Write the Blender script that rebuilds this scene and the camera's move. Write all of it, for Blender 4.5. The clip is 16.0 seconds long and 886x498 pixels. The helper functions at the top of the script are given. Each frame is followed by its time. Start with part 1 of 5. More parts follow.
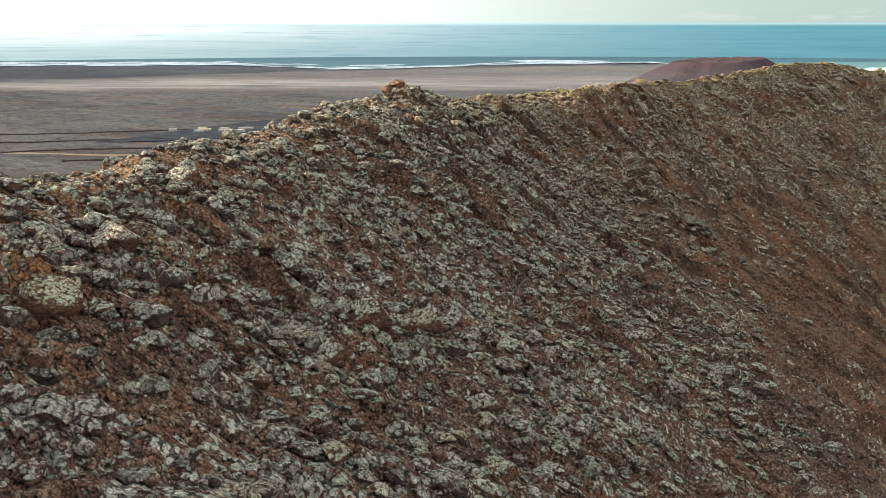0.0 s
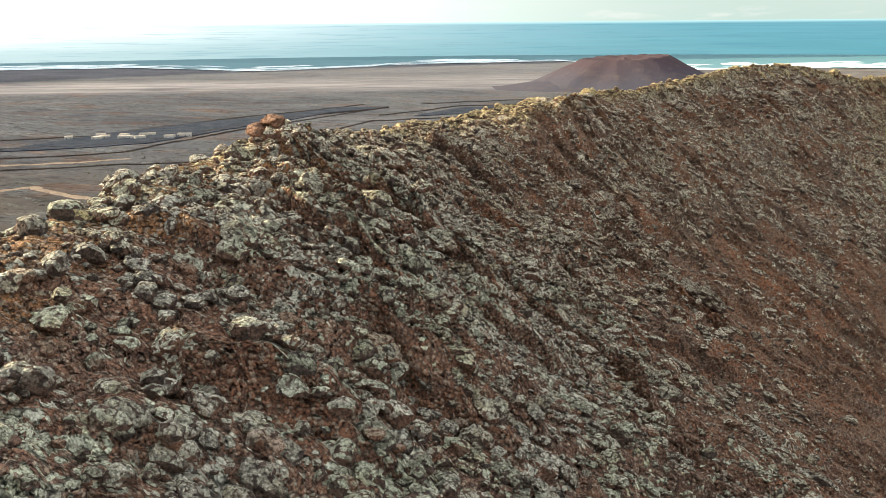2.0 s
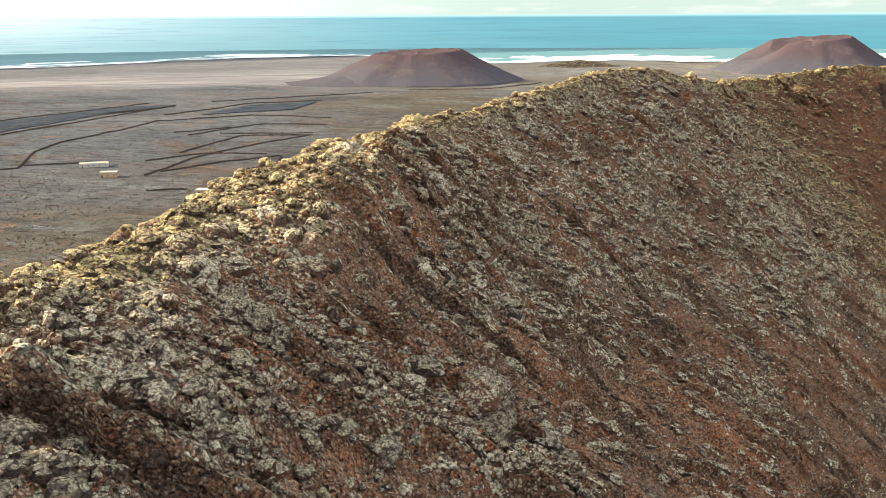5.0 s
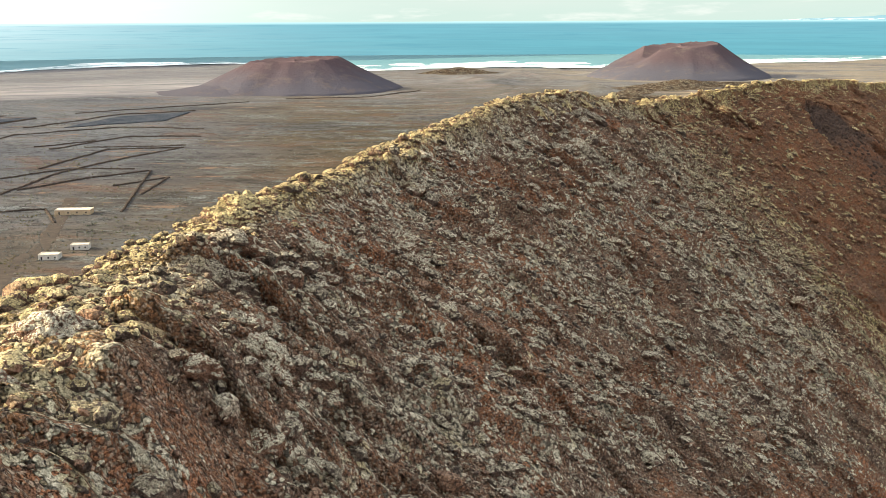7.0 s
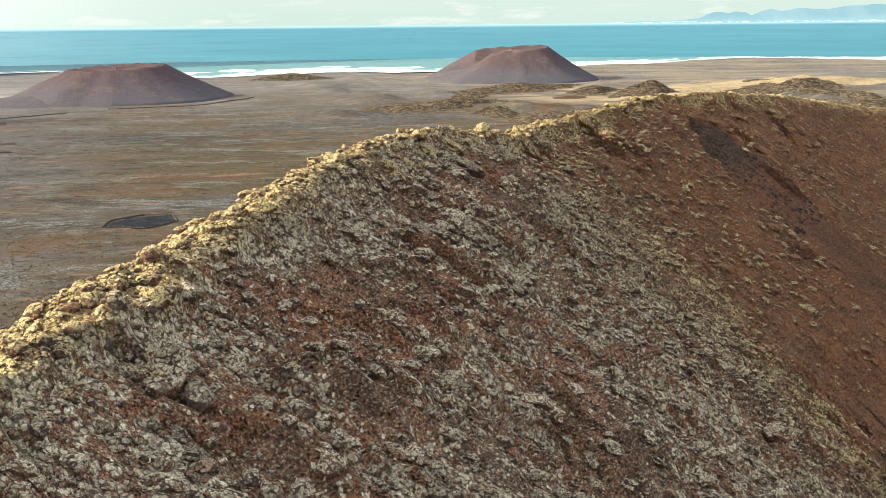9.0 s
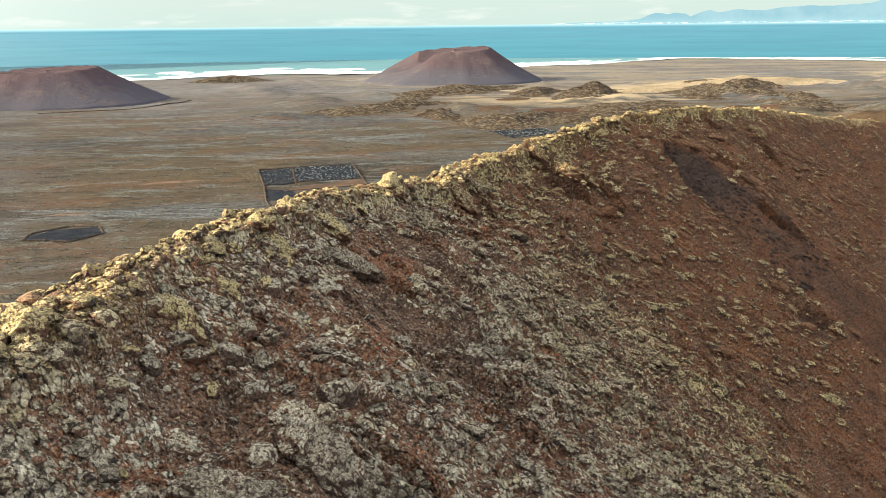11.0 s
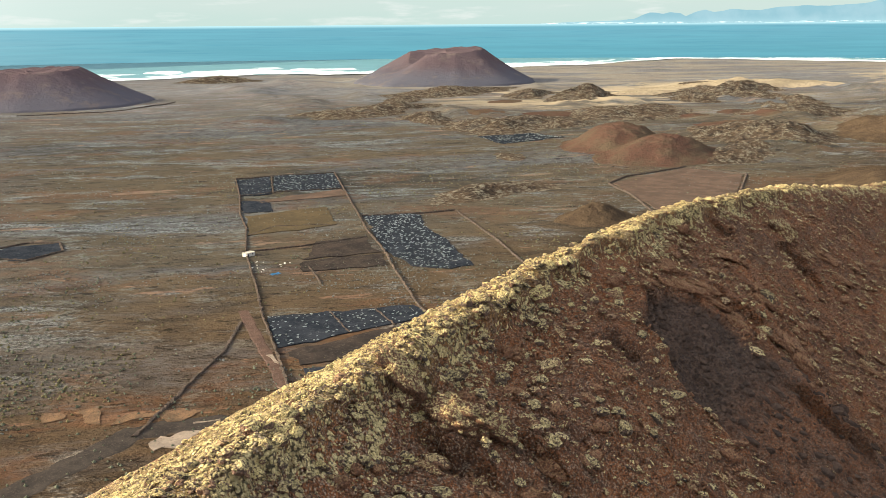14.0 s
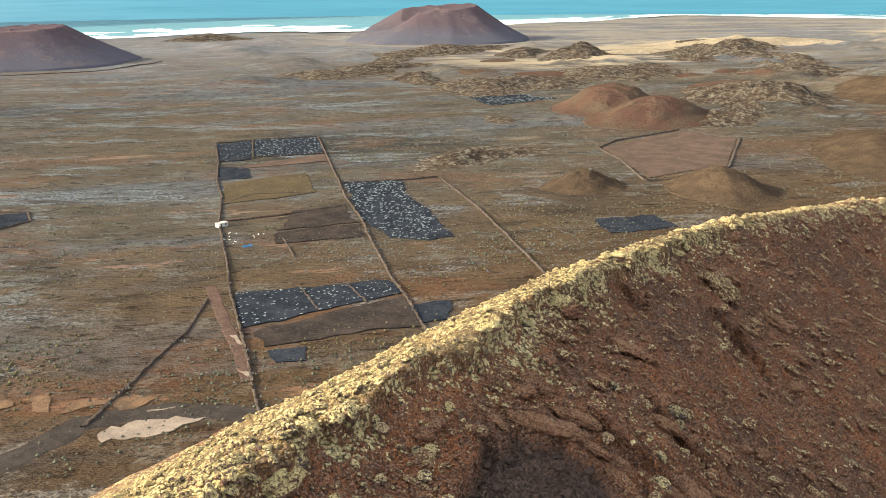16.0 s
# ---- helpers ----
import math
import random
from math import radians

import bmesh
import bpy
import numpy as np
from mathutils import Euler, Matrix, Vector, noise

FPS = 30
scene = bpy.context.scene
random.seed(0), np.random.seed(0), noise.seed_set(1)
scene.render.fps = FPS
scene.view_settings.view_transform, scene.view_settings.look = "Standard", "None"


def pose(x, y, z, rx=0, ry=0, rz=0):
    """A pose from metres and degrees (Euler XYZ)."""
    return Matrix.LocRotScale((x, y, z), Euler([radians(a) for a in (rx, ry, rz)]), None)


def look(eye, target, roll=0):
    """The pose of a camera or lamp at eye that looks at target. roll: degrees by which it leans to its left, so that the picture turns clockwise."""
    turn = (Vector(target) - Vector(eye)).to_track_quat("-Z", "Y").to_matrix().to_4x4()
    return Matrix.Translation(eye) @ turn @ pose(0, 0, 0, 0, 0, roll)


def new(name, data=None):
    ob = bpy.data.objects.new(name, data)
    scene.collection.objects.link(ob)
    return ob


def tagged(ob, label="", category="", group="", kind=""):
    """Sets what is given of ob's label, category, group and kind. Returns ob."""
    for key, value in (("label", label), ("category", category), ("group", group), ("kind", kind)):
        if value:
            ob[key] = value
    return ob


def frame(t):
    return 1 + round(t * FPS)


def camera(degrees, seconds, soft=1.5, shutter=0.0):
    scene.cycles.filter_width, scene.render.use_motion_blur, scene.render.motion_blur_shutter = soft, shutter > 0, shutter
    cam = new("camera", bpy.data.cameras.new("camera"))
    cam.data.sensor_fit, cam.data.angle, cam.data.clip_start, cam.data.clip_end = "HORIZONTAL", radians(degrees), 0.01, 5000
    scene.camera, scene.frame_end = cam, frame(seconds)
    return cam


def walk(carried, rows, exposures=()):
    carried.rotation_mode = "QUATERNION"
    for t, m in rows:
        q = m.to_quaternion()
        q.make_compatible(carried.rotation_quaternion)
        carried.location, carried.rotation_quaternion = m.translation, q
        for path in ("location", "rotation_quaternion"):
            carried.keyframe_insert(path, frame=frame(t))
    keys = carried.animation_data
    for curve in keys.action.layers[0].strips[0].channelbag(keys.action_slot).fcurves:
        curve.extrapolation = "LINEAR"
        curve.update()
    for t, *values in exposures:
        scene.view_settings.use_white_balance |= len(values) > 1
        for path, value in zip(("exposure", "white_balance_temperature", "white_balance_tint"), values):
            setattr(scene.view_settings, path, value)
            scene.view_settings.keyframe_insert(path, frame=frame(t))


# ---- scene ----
# A drone flight along the rim of an old volcanic crater, with a coastal plain and the sea behind.
cam = camera(50.2, 16.0, soft=0.4)
# seconds, eye x, y, z, yaw to the left, pitch, roll
ROWS = [
    (0.0, 0.26, 0.10, 138.78, 0.06, -13.37, -0.08),
    (0.5, 0.09, 5.34, 138.80, -0.74, -13.38, -0.27),
    (1.0, 0.06, 10.78, 138.77, -2.50, -13.37, -0.41),
    (1.5, 0.17, 16.50, 138.77, -3.84, -13.41, -0.55),
    (2.0, 0.47, 22.20, 138.76, -5.28, -13.42, -0.51),
    (2.5, 1.04, 28.13, 138.59, -7.32, -13.40, -0.47),
    (3.0, 1.77, 34.05, 138.58, -10.36, -13.53, -0.40),
    (3.5, 2.64, 39.81, 138.49, -12.46, -13.61, -0.30),
    (4.0, 3.87, 45.36, 138.53, -14.27, -13.76, -0.35),
    (6.5, 13.57, 74.59, 138.59, -22.57, -13.58, -0.22),
    (7.0, 16.15, 80.49, 138.71, -24.75, -13.48, -0.30),
    (7.5, 19.19, 86.23, 138.72, -27.52, -13.39, -0.44),
    (8.0, 22.40, 91.86, 138.75, -29.62, -13.41, -0.52),
    (8.5, 25.60, 97.84, 138.95, -31.75, -13.40, -0.55),
    (9.0, 29.06, 103.98, 139.04, -34.55, -13.29, -0.56),
    (11.5, 50.86, 127.61, 139.21, -38.00, -13.24, -0.58),
    (12.0, 56.30, 132.90, 140.12, -38.10, -13.19, -0.56),
    (12.5, 61.96, 138.66, 141.67, -38.14, -13.15, -0.46),
    (13.0, 67.41, 143.09, 142.94, -38.16, -13.10, -0.46),
    (13.5, 72.56, 145.91, 143.56, -38.18, -13.13, -0.47),
    (14.0, 77.44, 148.01, 143.81, -38.22, -13.37, -0.45),
    (14.5, 82.52, 150.32, 144.60, -38.23, -13.78, -0.46),
    (15.0, 87.81, 152.63, 145.49, -38.29, -14.42, -0.43),
    (15.5, 93.48, 155.02, 146.02, -38.31, -15.16, -0.45),
    (16.0, 99.20, 157.42, 146.43, -38.34, -15.91, -0.45),
]


def flown(x, y, z, yaw, pitch, roll):
    a, b = radians(yaw), radians(pitch)
    way = Vector((-math.sin(a) * math.cos(b), math.cos(a) * math.cos(b), math.sin(b)))
    return look((x, y, z), Vector((x, y, z)) + 50 * way, roll)


STOPS, KELVIN, TINT = 1.86, 6400, 7
walk(cam, [(r[0], flown(*r[1:])) for r in ROWS], [(t, STOPS + e, KELVIN + w, TINT) for t, e, w in ((0.0, -0.38, -170), (0.5, -0.20, -150), (1.0, -0.13, -130), (2.0, -0.12, -100), (4.0, 0.07, 0), (8.0, 0.0, -60), (11.3, -0.03, -120), (13.0, -0.16, -220), (14.7, -0.16, -300), (15.5, -0.01, -430), (16.0, 0.03, -480))])

# ---- daylight ----
SUN_LEFT, SUN_UP = 54.0, 22.0   # degrees to the left of +y, and above the horizon
world = bpy.data.worlds.new("sky")
scene.world = world
world.use_nodes = True
wn = world.node_tree.nodes
sky = wn.new("ShaderNodeTexSky")
sky.sky_type, sky.sun_disc = "NISHITA", False
sky.sun_elevation, sky.sun_rotation = radians(SUN_UP), radians(-SUN_LEFT)
sky.air_density, sky.dust_density, sky.ozone_density, sky.altitude = 0.35, 5.0, 1.0, 140
# a thin white cloud veil over the whole sky
veil = wn.new("ShaderNodeMix")
veil.data_type = "RGBA"
veil.inputs[0].default_value, veil.inputs[7].default_value = 0.47, (4.6, 4.65, 4.45, 1)
world.node_tree.links.new(sky.outputs[0], veil.inputs[6])
world.node_tree.links.new(veil.outputs[2], wn["Background"].inputs[0])
wn["Background"].inputs[1].default_value = 0.15
sun = new("sun", bpy.data.lights.new("sun", "SUN"))
sun.data.energy, sun.data.angle, sun.data.color = 3.7, radians(0.6), (1.0, 0.85, 0.57)
sx, sy = -math.sin(radians(SUN_LEFT)), math.cos(radians(SUN_LEFT))
sun.matrix_world = look((sx * 100, sy * 100, 100 * math.tan(radians(SUN_UP))), (0, 0, 0))


# ---- materials ----
def linear(*c):
    return (*c, 1.0)


class Shader:
    """A small helper round one principled material."""

    def __init__(self, name, roughness=0.9, specular=0.25):
        self.m = bpy.data.materials.new(name)
        self.m.use_nodes = True
        self.t = self.m.node_tree
        self.p = self.t.nodes["Principled BSDF"]
        self.p.inputs["Roughness"].default_value = roughness
        self.p.inputs["Specular IOR Level"].default_value = specular
        self.co = self.t.nodes.new("ShaderNodeNewGeometry").outputs["Position"]

    def put(self, a, b):
        self.t.links.new(a, b)

    def noise(self, size, detail=4.0, rough=0.55, stretch=(1, 1, 1), turn=0.0, warp=0.0, co=None):
        mp = self.t.nodes.new("ShaderNodeMapping")
        mp.vector_type = "TEXTURE"
        mp.inputs["Scale"].default_value = [size * s for s in stretch]
        mp.inputs["Rotation"].default_value = (0, 0, turn)
        self.put(co or self.co, mp.inputs["Vector"])
        n = self.t.nodes.new("ShaderNodeTexNoise")
        n.inputs["Scale"].default_value, n.inputs["Detail"].default_value = 1.0, detail
        n.inputs["Roughness"].default_value, n.inputs["Distortion"].default_value = rough, warp
        self.put(mp.outputs[0], n.inputs["Vector"])
        return n.outputs["Fac"]

    def knobs(self, size, wobble=0.45):
        """Rounded uneven knobs: height (1 in the middle, lower in the gaps) and one random tone each."""
        wob = self.t.nodes.new("ShaderNodeTexNoise")
        wob.inputs["Scale"].default_value, wob.inputs["Detail"].default_value = 2.2 / size, 2.0
        self.put(self.co, wob.inputs["Vector"])
        mad = self.t.nodes.new("ShaderNodeVectorMath")
        mad.operation = "MULTIPLY_ADD"
        mad.inputs[1].default_value = [wobble * size] * 3
        self.put(wob.outputs["Color"], mad.inputs[0])
        self.put(self.co, mad.inputs[2])
        mp = self.t.nodes.new("ShaderNodeVectorMath")
        mp.operation = "SCALE"
        mp.inputs["Scale"].default_value = 1.0 / size
        self.put(mad.outputs[0], mp.inputs[0])
        n = self.t.nodes.new("ShaderNodeTexVoronoi")
        n.inputs["Scale"].default_value = 1.0
        self.put(mp.outputs[0], n.inputs["Vector"])
        sep = self.t.nodes.new("ShaderNodeSeparateColor")
        self.put(n.outputs["Color"], sep.inputs[0])
        dome = self.math("SUBTRACT", 1.0, self.math("MULTIPLY", self.math("POWER", n.outputs["Distance"], 1.6), 1.5))
        return dome, sep.outputs[0]

    def step(self, value, low, high, a=0.0, b=1.0):
        n = self.t.nodes.new("ShaderNodeMapRange")
        n.interpolation_type = "SMOOTHSTEP"
        for k, v in zip((1, 2, 3, 4), (low, high, a, b)):
            n.inputs[k].default_value = v
        self.put(value, n.inputs[0])
        return n.outputs[0]

    def math(self, op, a, b=None):
        n = self.t.nodes.new("ShaderNodeMath")
        n.operation = op
        for k, v in enumerate((a, b)):
            if v is None:
                continue
            if isinstance(v, (int, float)):
                n.inputs[k].default_value = v
            else:
                self.put(v, n.inputs[k])
        return n.outputs[0]

    def mix(self, fac, a, b, mode="MIX"):
        n = self.t.nodes.new("ShaderNodeMix")
        n.data_type, n.blend_type = "RGBA", mode
        for k, v in ((0, fac), (6, a), (7, b)):
            if isinstance(v, (tuple, float, int)):
                n.inputs[k].default_value = v
            else:
                self.put(v, n.inputs[k])
        return n.outputs[2]

    def ramp(self, value, *stops):
        n = self.t.nodes.new("ShaderNodeValToRGB")
        e = n.color_ramp.elements
        while len(e) < len(stops):
            e.new(0.5)
        for el, (at, c) in zip(e, stops):
            el.position, el.color = at, (*c, 1)
        self.put(value, n.inputs[0])
        return n.outputs[0]

    def normal_z(self):
        n = self.t.nodes.new("ShaderNodeSeparateXYZ")
        self.put(self.t.nodes.new("ShaderNodeNewGeometry").outputs["Normal"], n.inputs[0])
        return n.outputs[2]

    def attr(self, name):
        n = self.t.nodes.new("ShaderNodeAttribute")
        n.attribute_name = name
        return n.outputs["Fac"]

    def split(self):
        n = self.t.nodes.new("ShaderNodeSeparateXYZ")
        self.put(self.co, n.inputs[0])
        return n.outputs

    def island(self):
        return self.t.nodes.new("ShaderNodeNewGeometry").outputs["Random Per Island"]

    def bump(self, height, distance, strength=1.0, after=None):
        n = self.t.nodes.new("ShaderNodeBump")
        n.inputs["Strength"].default_value, n.inputs["Distance"].default_value = strength, distance
        self.put(height, n.inputs["Height"])
        if after:
            self.put(after, n.inputs["Normal"])
        return n.outputs[0]

    def done(self, colour, normal=None):
        if isinstance(colour, tuple):
            self.p.inputs["Base Color"].default_value = colour
        else:
            self.put(colour, self.p.inputs["Base Color"])
        if normal:
            self.put(normal, self.p.inputs["Normal"])
        return self.m


def lichen_colour(s, tone):
    """Pale crust, greyer on the shaded southern stretch of the rim, ochre in patches."""
    x, y, z = s.split()
    warm = s.ramp(tone, (0.20, (0.17, 0.128, 0.088)), (0.48, (0.41, 0.333, 0.228)), (0.78, (0.80, 0.69, 0.495)))
    cool = s.ramp(tone, (0.20, (0.165, 0.148, 0.114)), (0.48, (0.420, 0.392, 0.304)), (0.76, (0.80, 0.755, 0.60)))
    cool = s.mix(s.step(s.noise(2.6, 4, 0.6), 0.45, 0.60, 0.0, 0.9), cool, s.mix(1.0, cool, linear(0.90, 1.0, 0.88), "MULTIPLY"))
    south = s.step(s.math("ADD", y, s.math("MULTIPLY", s.noise(9.0, 3), 40)), 60, 100, 0.75, 0.1)
    pale = s.mix(south, warm, cool)
    gold = s.ramp(tone, (0.15, (0.17, 0.122, 0.062)), (0.8, (0.74, 0.56, 0.225)))
    far_end = s.step(s.math("ADD", x, s.math("MULTIPLY", s.noise(6.0, 3), 30)), 75, 115, 0.0, 0.75)
    return s.mix(far_end, pale, gold), gold


def soil_material():
    s = Shader("cinder_soil", 0.95, 0.1)
    big = s.noise(5.0, 5, 0.65)
    mid = s.noise(0.8, 5, 0.7)
    fine = s.noise(0.09, 3, 0.7)
    grey = s.attr("lichen")
    # clods, knobs on them and gravel; lichen sits on the knobs, cinder shows in the darkened gaps
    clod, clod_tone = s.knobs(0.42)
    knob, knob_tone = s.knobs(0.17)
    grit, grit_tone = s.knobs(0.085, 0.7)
    soil = s.ramp(big, (0.28, (0.185, 0.122, 0.083)), (0.42, (0.255, 0.148, 0.090)), (0.54, (0.35, 0.166, 0.087)), (0.68, (0.46, 0.184, 0.083)))
    x, y, z = s.split()
    soil = s.mix(s.step(s.math("ADD", y, s.math("MULTIPLY", s.noise(7.0, 3), 40)), 60, 125, 0.5, 0.0), soil, linear(0.275, 0.150, 0.100))
    soil = s.mix(s.step(s.math("ADD", x, s.math("MULTIPLY", mid, 40)), 90, 125, 0.0, 0.85), soil, s.ramp(big, (0.35, (0.155, 0.062, 0.027)), (0.65, (0.31, 0.115, 0.040))))
    soil = s.mix(s.math("MULTIPLY", s.step(s.math("ADD", y, s.math("MULTIPLY", mid, 30)), 60, 85, 1.0, 0.0), s.step(s.math("ADD", z, s.math("MULTIPLY", s.noise(1.8, 4), 3.0)), 135.2, 136.0, 0.0, 0.8)), soil, linear(0.42, 0.205, 0.085))
    # crest soil, and crust below: yellow growth plus sunlight put into the colour
    soil = s.mix(s.math("MULTIPLY", s.attr("crest"), 0.8), soil, s.mix(s.step(mid, 0.4, 0.6), linear(0.24, 0.165, 0.062), linear(0.42, 0.31, 0.12)))
    soil = s.mix(s.step(mid, 0.50, 0.63, 0.0, 0.55), soil, linear(0.135, 0.084, 0.060))
    soil = s.mix(s.step(s.noise(1.5, 4, 0.6), 0.54, 0.68, 0.0, 0.5), soil, s.mix(1.0, soil, linear(0.46, 0.46, 0.50), "MULTIPLY"))
    soil = s.mix(s.math("MULTIPLY", s.step(grit_tone, 0.70, 0.75, 0.0, 0.75), s.step(x, 85, 115, 1.0, 0.45)), soil, linear(0.42, 0.32, 0.225))
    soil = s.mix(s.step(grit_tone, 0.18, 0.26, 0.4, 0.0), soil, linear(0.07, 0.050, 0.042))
    # gravel gaps darkened: crevice shade put into the colour
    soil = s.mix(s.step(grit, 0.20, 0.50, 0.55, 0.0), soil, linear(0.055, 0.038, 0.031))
    tone = s.math("ADD", s.math("MULTIPLY", fine, 0.45), s.math("ADD", s.math("MULTIPLY", knob_tone, 0.22), s.math("ADD", s.math("MULTIPLY", grit_tone, 0.12), s.math("MULTIPLY", clod_tone, 0.26))))
    pale, gold = lichen_colour(s, tone)
    crust = s.mix(s.math("MAXIMUM", s.step(s.noise(1.6, 4), 0.56, 0.70, 0.0, 0.45), s.math("MULTIPLY", s.attr("crest"), 0.75)), pale, gold)
    # shade between the lichen knobs goes into the colour as well
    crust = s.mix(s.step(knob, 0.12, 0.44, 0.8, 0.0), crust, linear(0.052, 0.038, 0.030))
    wish = s.math("ADD", s.math("MULTIPLY", s.math("SUBTRACT", s.attr("knobs"), 0.55), 0.24), s.math("MULTIPLY", mid, 0.34))
    wish = s.math("ADD", wish, s.math("ADD", s.math("MULTIPLY", clod, 0.18), s.math("ADD", s.math("MULTIPLY", knob_tone, 0.26), s.math("MULTIPLY", clod_tone, 0.12))))
    wish = s.math("ADD", s.math("ADD", wish, s.math("MULTIPLY", grey, 0.36)), s.math("MULTIPLY", s.math("SUBTRACT", s.noise(2.4, 4, 0.6), 0.5), 0.8))
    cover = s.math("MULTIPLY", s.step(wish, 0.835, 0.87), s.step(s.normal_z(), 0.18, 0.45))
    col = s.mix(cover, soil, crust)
    # dark scar bed: bare soil, with the hollow's shade in the colour too
    scar = s.mix(s.step(knob_tone, 0.35, 0.6), linear(0.052, 0.037, 0.030), linear(0.100, 0.066, 0.049))
    col = s.mix(s.attr("scar"), col, scar)
    b = s.bump(s.math("ADD", clod, s.math("MULTIPLY", mid, 0.8)), 0.36, 1.0)
    b = s.bump(knob, 0.17, 1.0, b)
    return s.done(col, s.bump(s.math("ADD", grit, fine), 0.06, 1.0, b))


def rock_material(name, lichen=0.6, bare=0.85, golden=0.0, size=0.12, gap_shade=0.6, rust=0.0):
    s = Shader(name, 0.92, 0.15)
    rnd = s.island()
    mid = s.noise(0.35, 4, 0.7)
    fine = s.noise(0.08, 3, 0.75)
    knob, knob_tone = s.knobs(size)
    grain = s.noise(0.03, 3, 0.7)
    bead, bead_tone = s.knobs(size * 0.5, 0.6)
    dark = s.ramp(rnd, (0.0, (0.12, 0.088, 0.070)), (0.55, (0.22, 0.136, 0.095)), (0.8, (0.26, 0.145, 0.095)), (1.0, (0.32, 0.165, 0.098)))
    dark = s.mix(rust, dark, linear(0.27, 0.112, 0.050))
    tone = s.math("ADD", s.math("MULTIPLY", fine, 0.36), s.math("ADD", s.math("ADD", s.math("MULTIPLY", knob_tone, 0.20), s.math("MULTIPLY", bead_tone, 0.24)), s.math("MULTIPLY", rnd, 0.28)))
    pale, _ = lichen_colour(s, tone)
    # gold of the crest's lichen, the sun's warmth painted in with it
    gold = s.ramp(tone, (0.15, (0.28, 0.21, 0.10)), (0.5, (0.54, 0.41, 0.175)), (0.85, (0.79, 0.62, 0.27)))
    pale = s.mix(s.math("MAXIMUM", s.step(s.noise(2.0, 3), 0.54, 0.70, golden, max(golden, 0.35)), s.math("MULTIPLY", s.attr("crest"), 0.8)), pale, gold)
    edge = 0.64 - 0.3 * lichen
    patch = s.math("ADD", s.math("ADD", s.math("MULTIPLY", mid, 0.5), s.math("MULTIPLY", fine, 0.2)), s.math("MULTIPLY", knob, 0.25))
    cover = s.math("MULTIPLY", s.step(s.normal_z(), 0.05, 0.5), s.step(patch, edge, edge + 0.07))
    cover = s.math("MULTIPLY", cover, s.step(rnd, bare, bare + 0.13, 1.0, 0.15))
    col = s.mix(cover, dark, pale)
    # creases between knobs, grains and beads hold their shade in the colour
    col = s.mix(s.step(knob, 0.10, 0.38, gap_shade, 0.0), col, linear(0.052, 0.040, 0.032))
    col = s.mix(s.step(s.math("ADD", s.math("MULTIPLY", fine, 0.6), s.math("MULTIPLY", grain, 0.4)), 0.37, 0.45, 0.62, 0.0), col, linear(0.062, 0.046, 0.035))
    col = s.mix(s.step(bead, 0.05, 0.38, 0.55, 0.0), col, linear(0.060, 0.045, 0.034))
    b = s.bump(s.math("ADD", s.math("MULTIPLY", knob, 0.8), mid), 0.12, 1.0)
    b = s.bump(bead, size * 0.5, 1.0, b)
    return s.done(col, s.bump(s.math("ADD", fine, s.math("MULTIPLY", grain, 0.4)), 0.08, 1.0, b))


def plain_material():
    s = Shader("plain_soil", 0.96, 0.0)
    x, y, z = s.split()
    big = s.noise(190, 6, 0.62, (1.5, 1, 1), -0.6, 0.4)
    mid = s.noise(26, 6, 0.75, (2.2, 0.9, 1), -0.5)
    fine = s.noise(7.5, 5, 0.8, (1.8, 0.8, 1), -0.5)
    grain = s.noise(2.2, 3, 0.7)
    col = s.ramp(big, (0.32, (0.050, 0.043, 0.033)), (0.42, (0.076, 0.059, 0.040)), (0.50, (0.104, 0.076, 0.046)), (0.58, (0.082, 0.064, 0.042)), (0.68, (0.122, 0.078, 0.047)))
    # grey lava to the west, paled and blued with haze in its colour
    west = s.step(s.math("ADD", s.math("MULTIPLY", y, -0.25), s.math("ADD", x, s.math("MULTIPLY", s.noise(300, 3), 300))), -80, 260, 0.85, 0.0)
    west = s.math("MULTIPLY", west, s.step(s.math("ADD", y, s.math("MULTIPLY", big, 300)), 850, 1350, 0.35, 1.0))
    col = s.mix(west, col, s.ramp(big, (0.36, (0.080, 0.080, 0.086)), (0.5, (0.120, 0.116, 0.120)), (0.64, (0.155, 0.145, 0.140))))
    col = s.mix(s.step(mid, 0.50, 0.62, 0.0, 0.55), col, linear(0.034, 0.029, 0.024))
    pale = s.step(s.noise(240, 6, 0.68, (2.4, 0.8, 1), -0.35, 0.5), 0.50, 0.60, 0.0, 0.6)
    col = s.mix(pale, col, s.mix(s.step(fine, 0.44, 0.54), linear(0.125, 0.124, 0.122), linear(0.070, 0.066, 0.062)))
    # rusty bare soil, rough lava fields grown over with pale lichen, and thin scrub along them
    rust = s.math("MULTIPLY", s.step(s.noise(85, 6, 0.66, (1.7, 0.9, 1), -0.5, 0.5), 0.53, 0.62), s.step(fine, 0.36, 0.50))
    col = s.mix(s.math("MULTIPLY", rust, 0.5), col, s.mix(s.step(grain, 0.4, 0.6), linear(0.150, 0.078, 0.044), linear(0.115, 0.060, 0.034)))
    lava = s.step(s.noise(80, 8, 0.74, (2.6, 0.8, 1), -0.62, 0.6), 0.53, 0.60)
    lava = s.math("MULTIPLY", lava, s.step(s.noise(11, 5, 0.75, (2.4, 0.7, 1), -0.6), 0.42, 0.52))
    col = s.mix(s.math("MULTIPLY", lava, 0.85), col, s.mix(s.step(grain, 0.44, 0.56), linear(0.080, 0.079, 0.073), linear(0.215, 0.212, 0.190)))
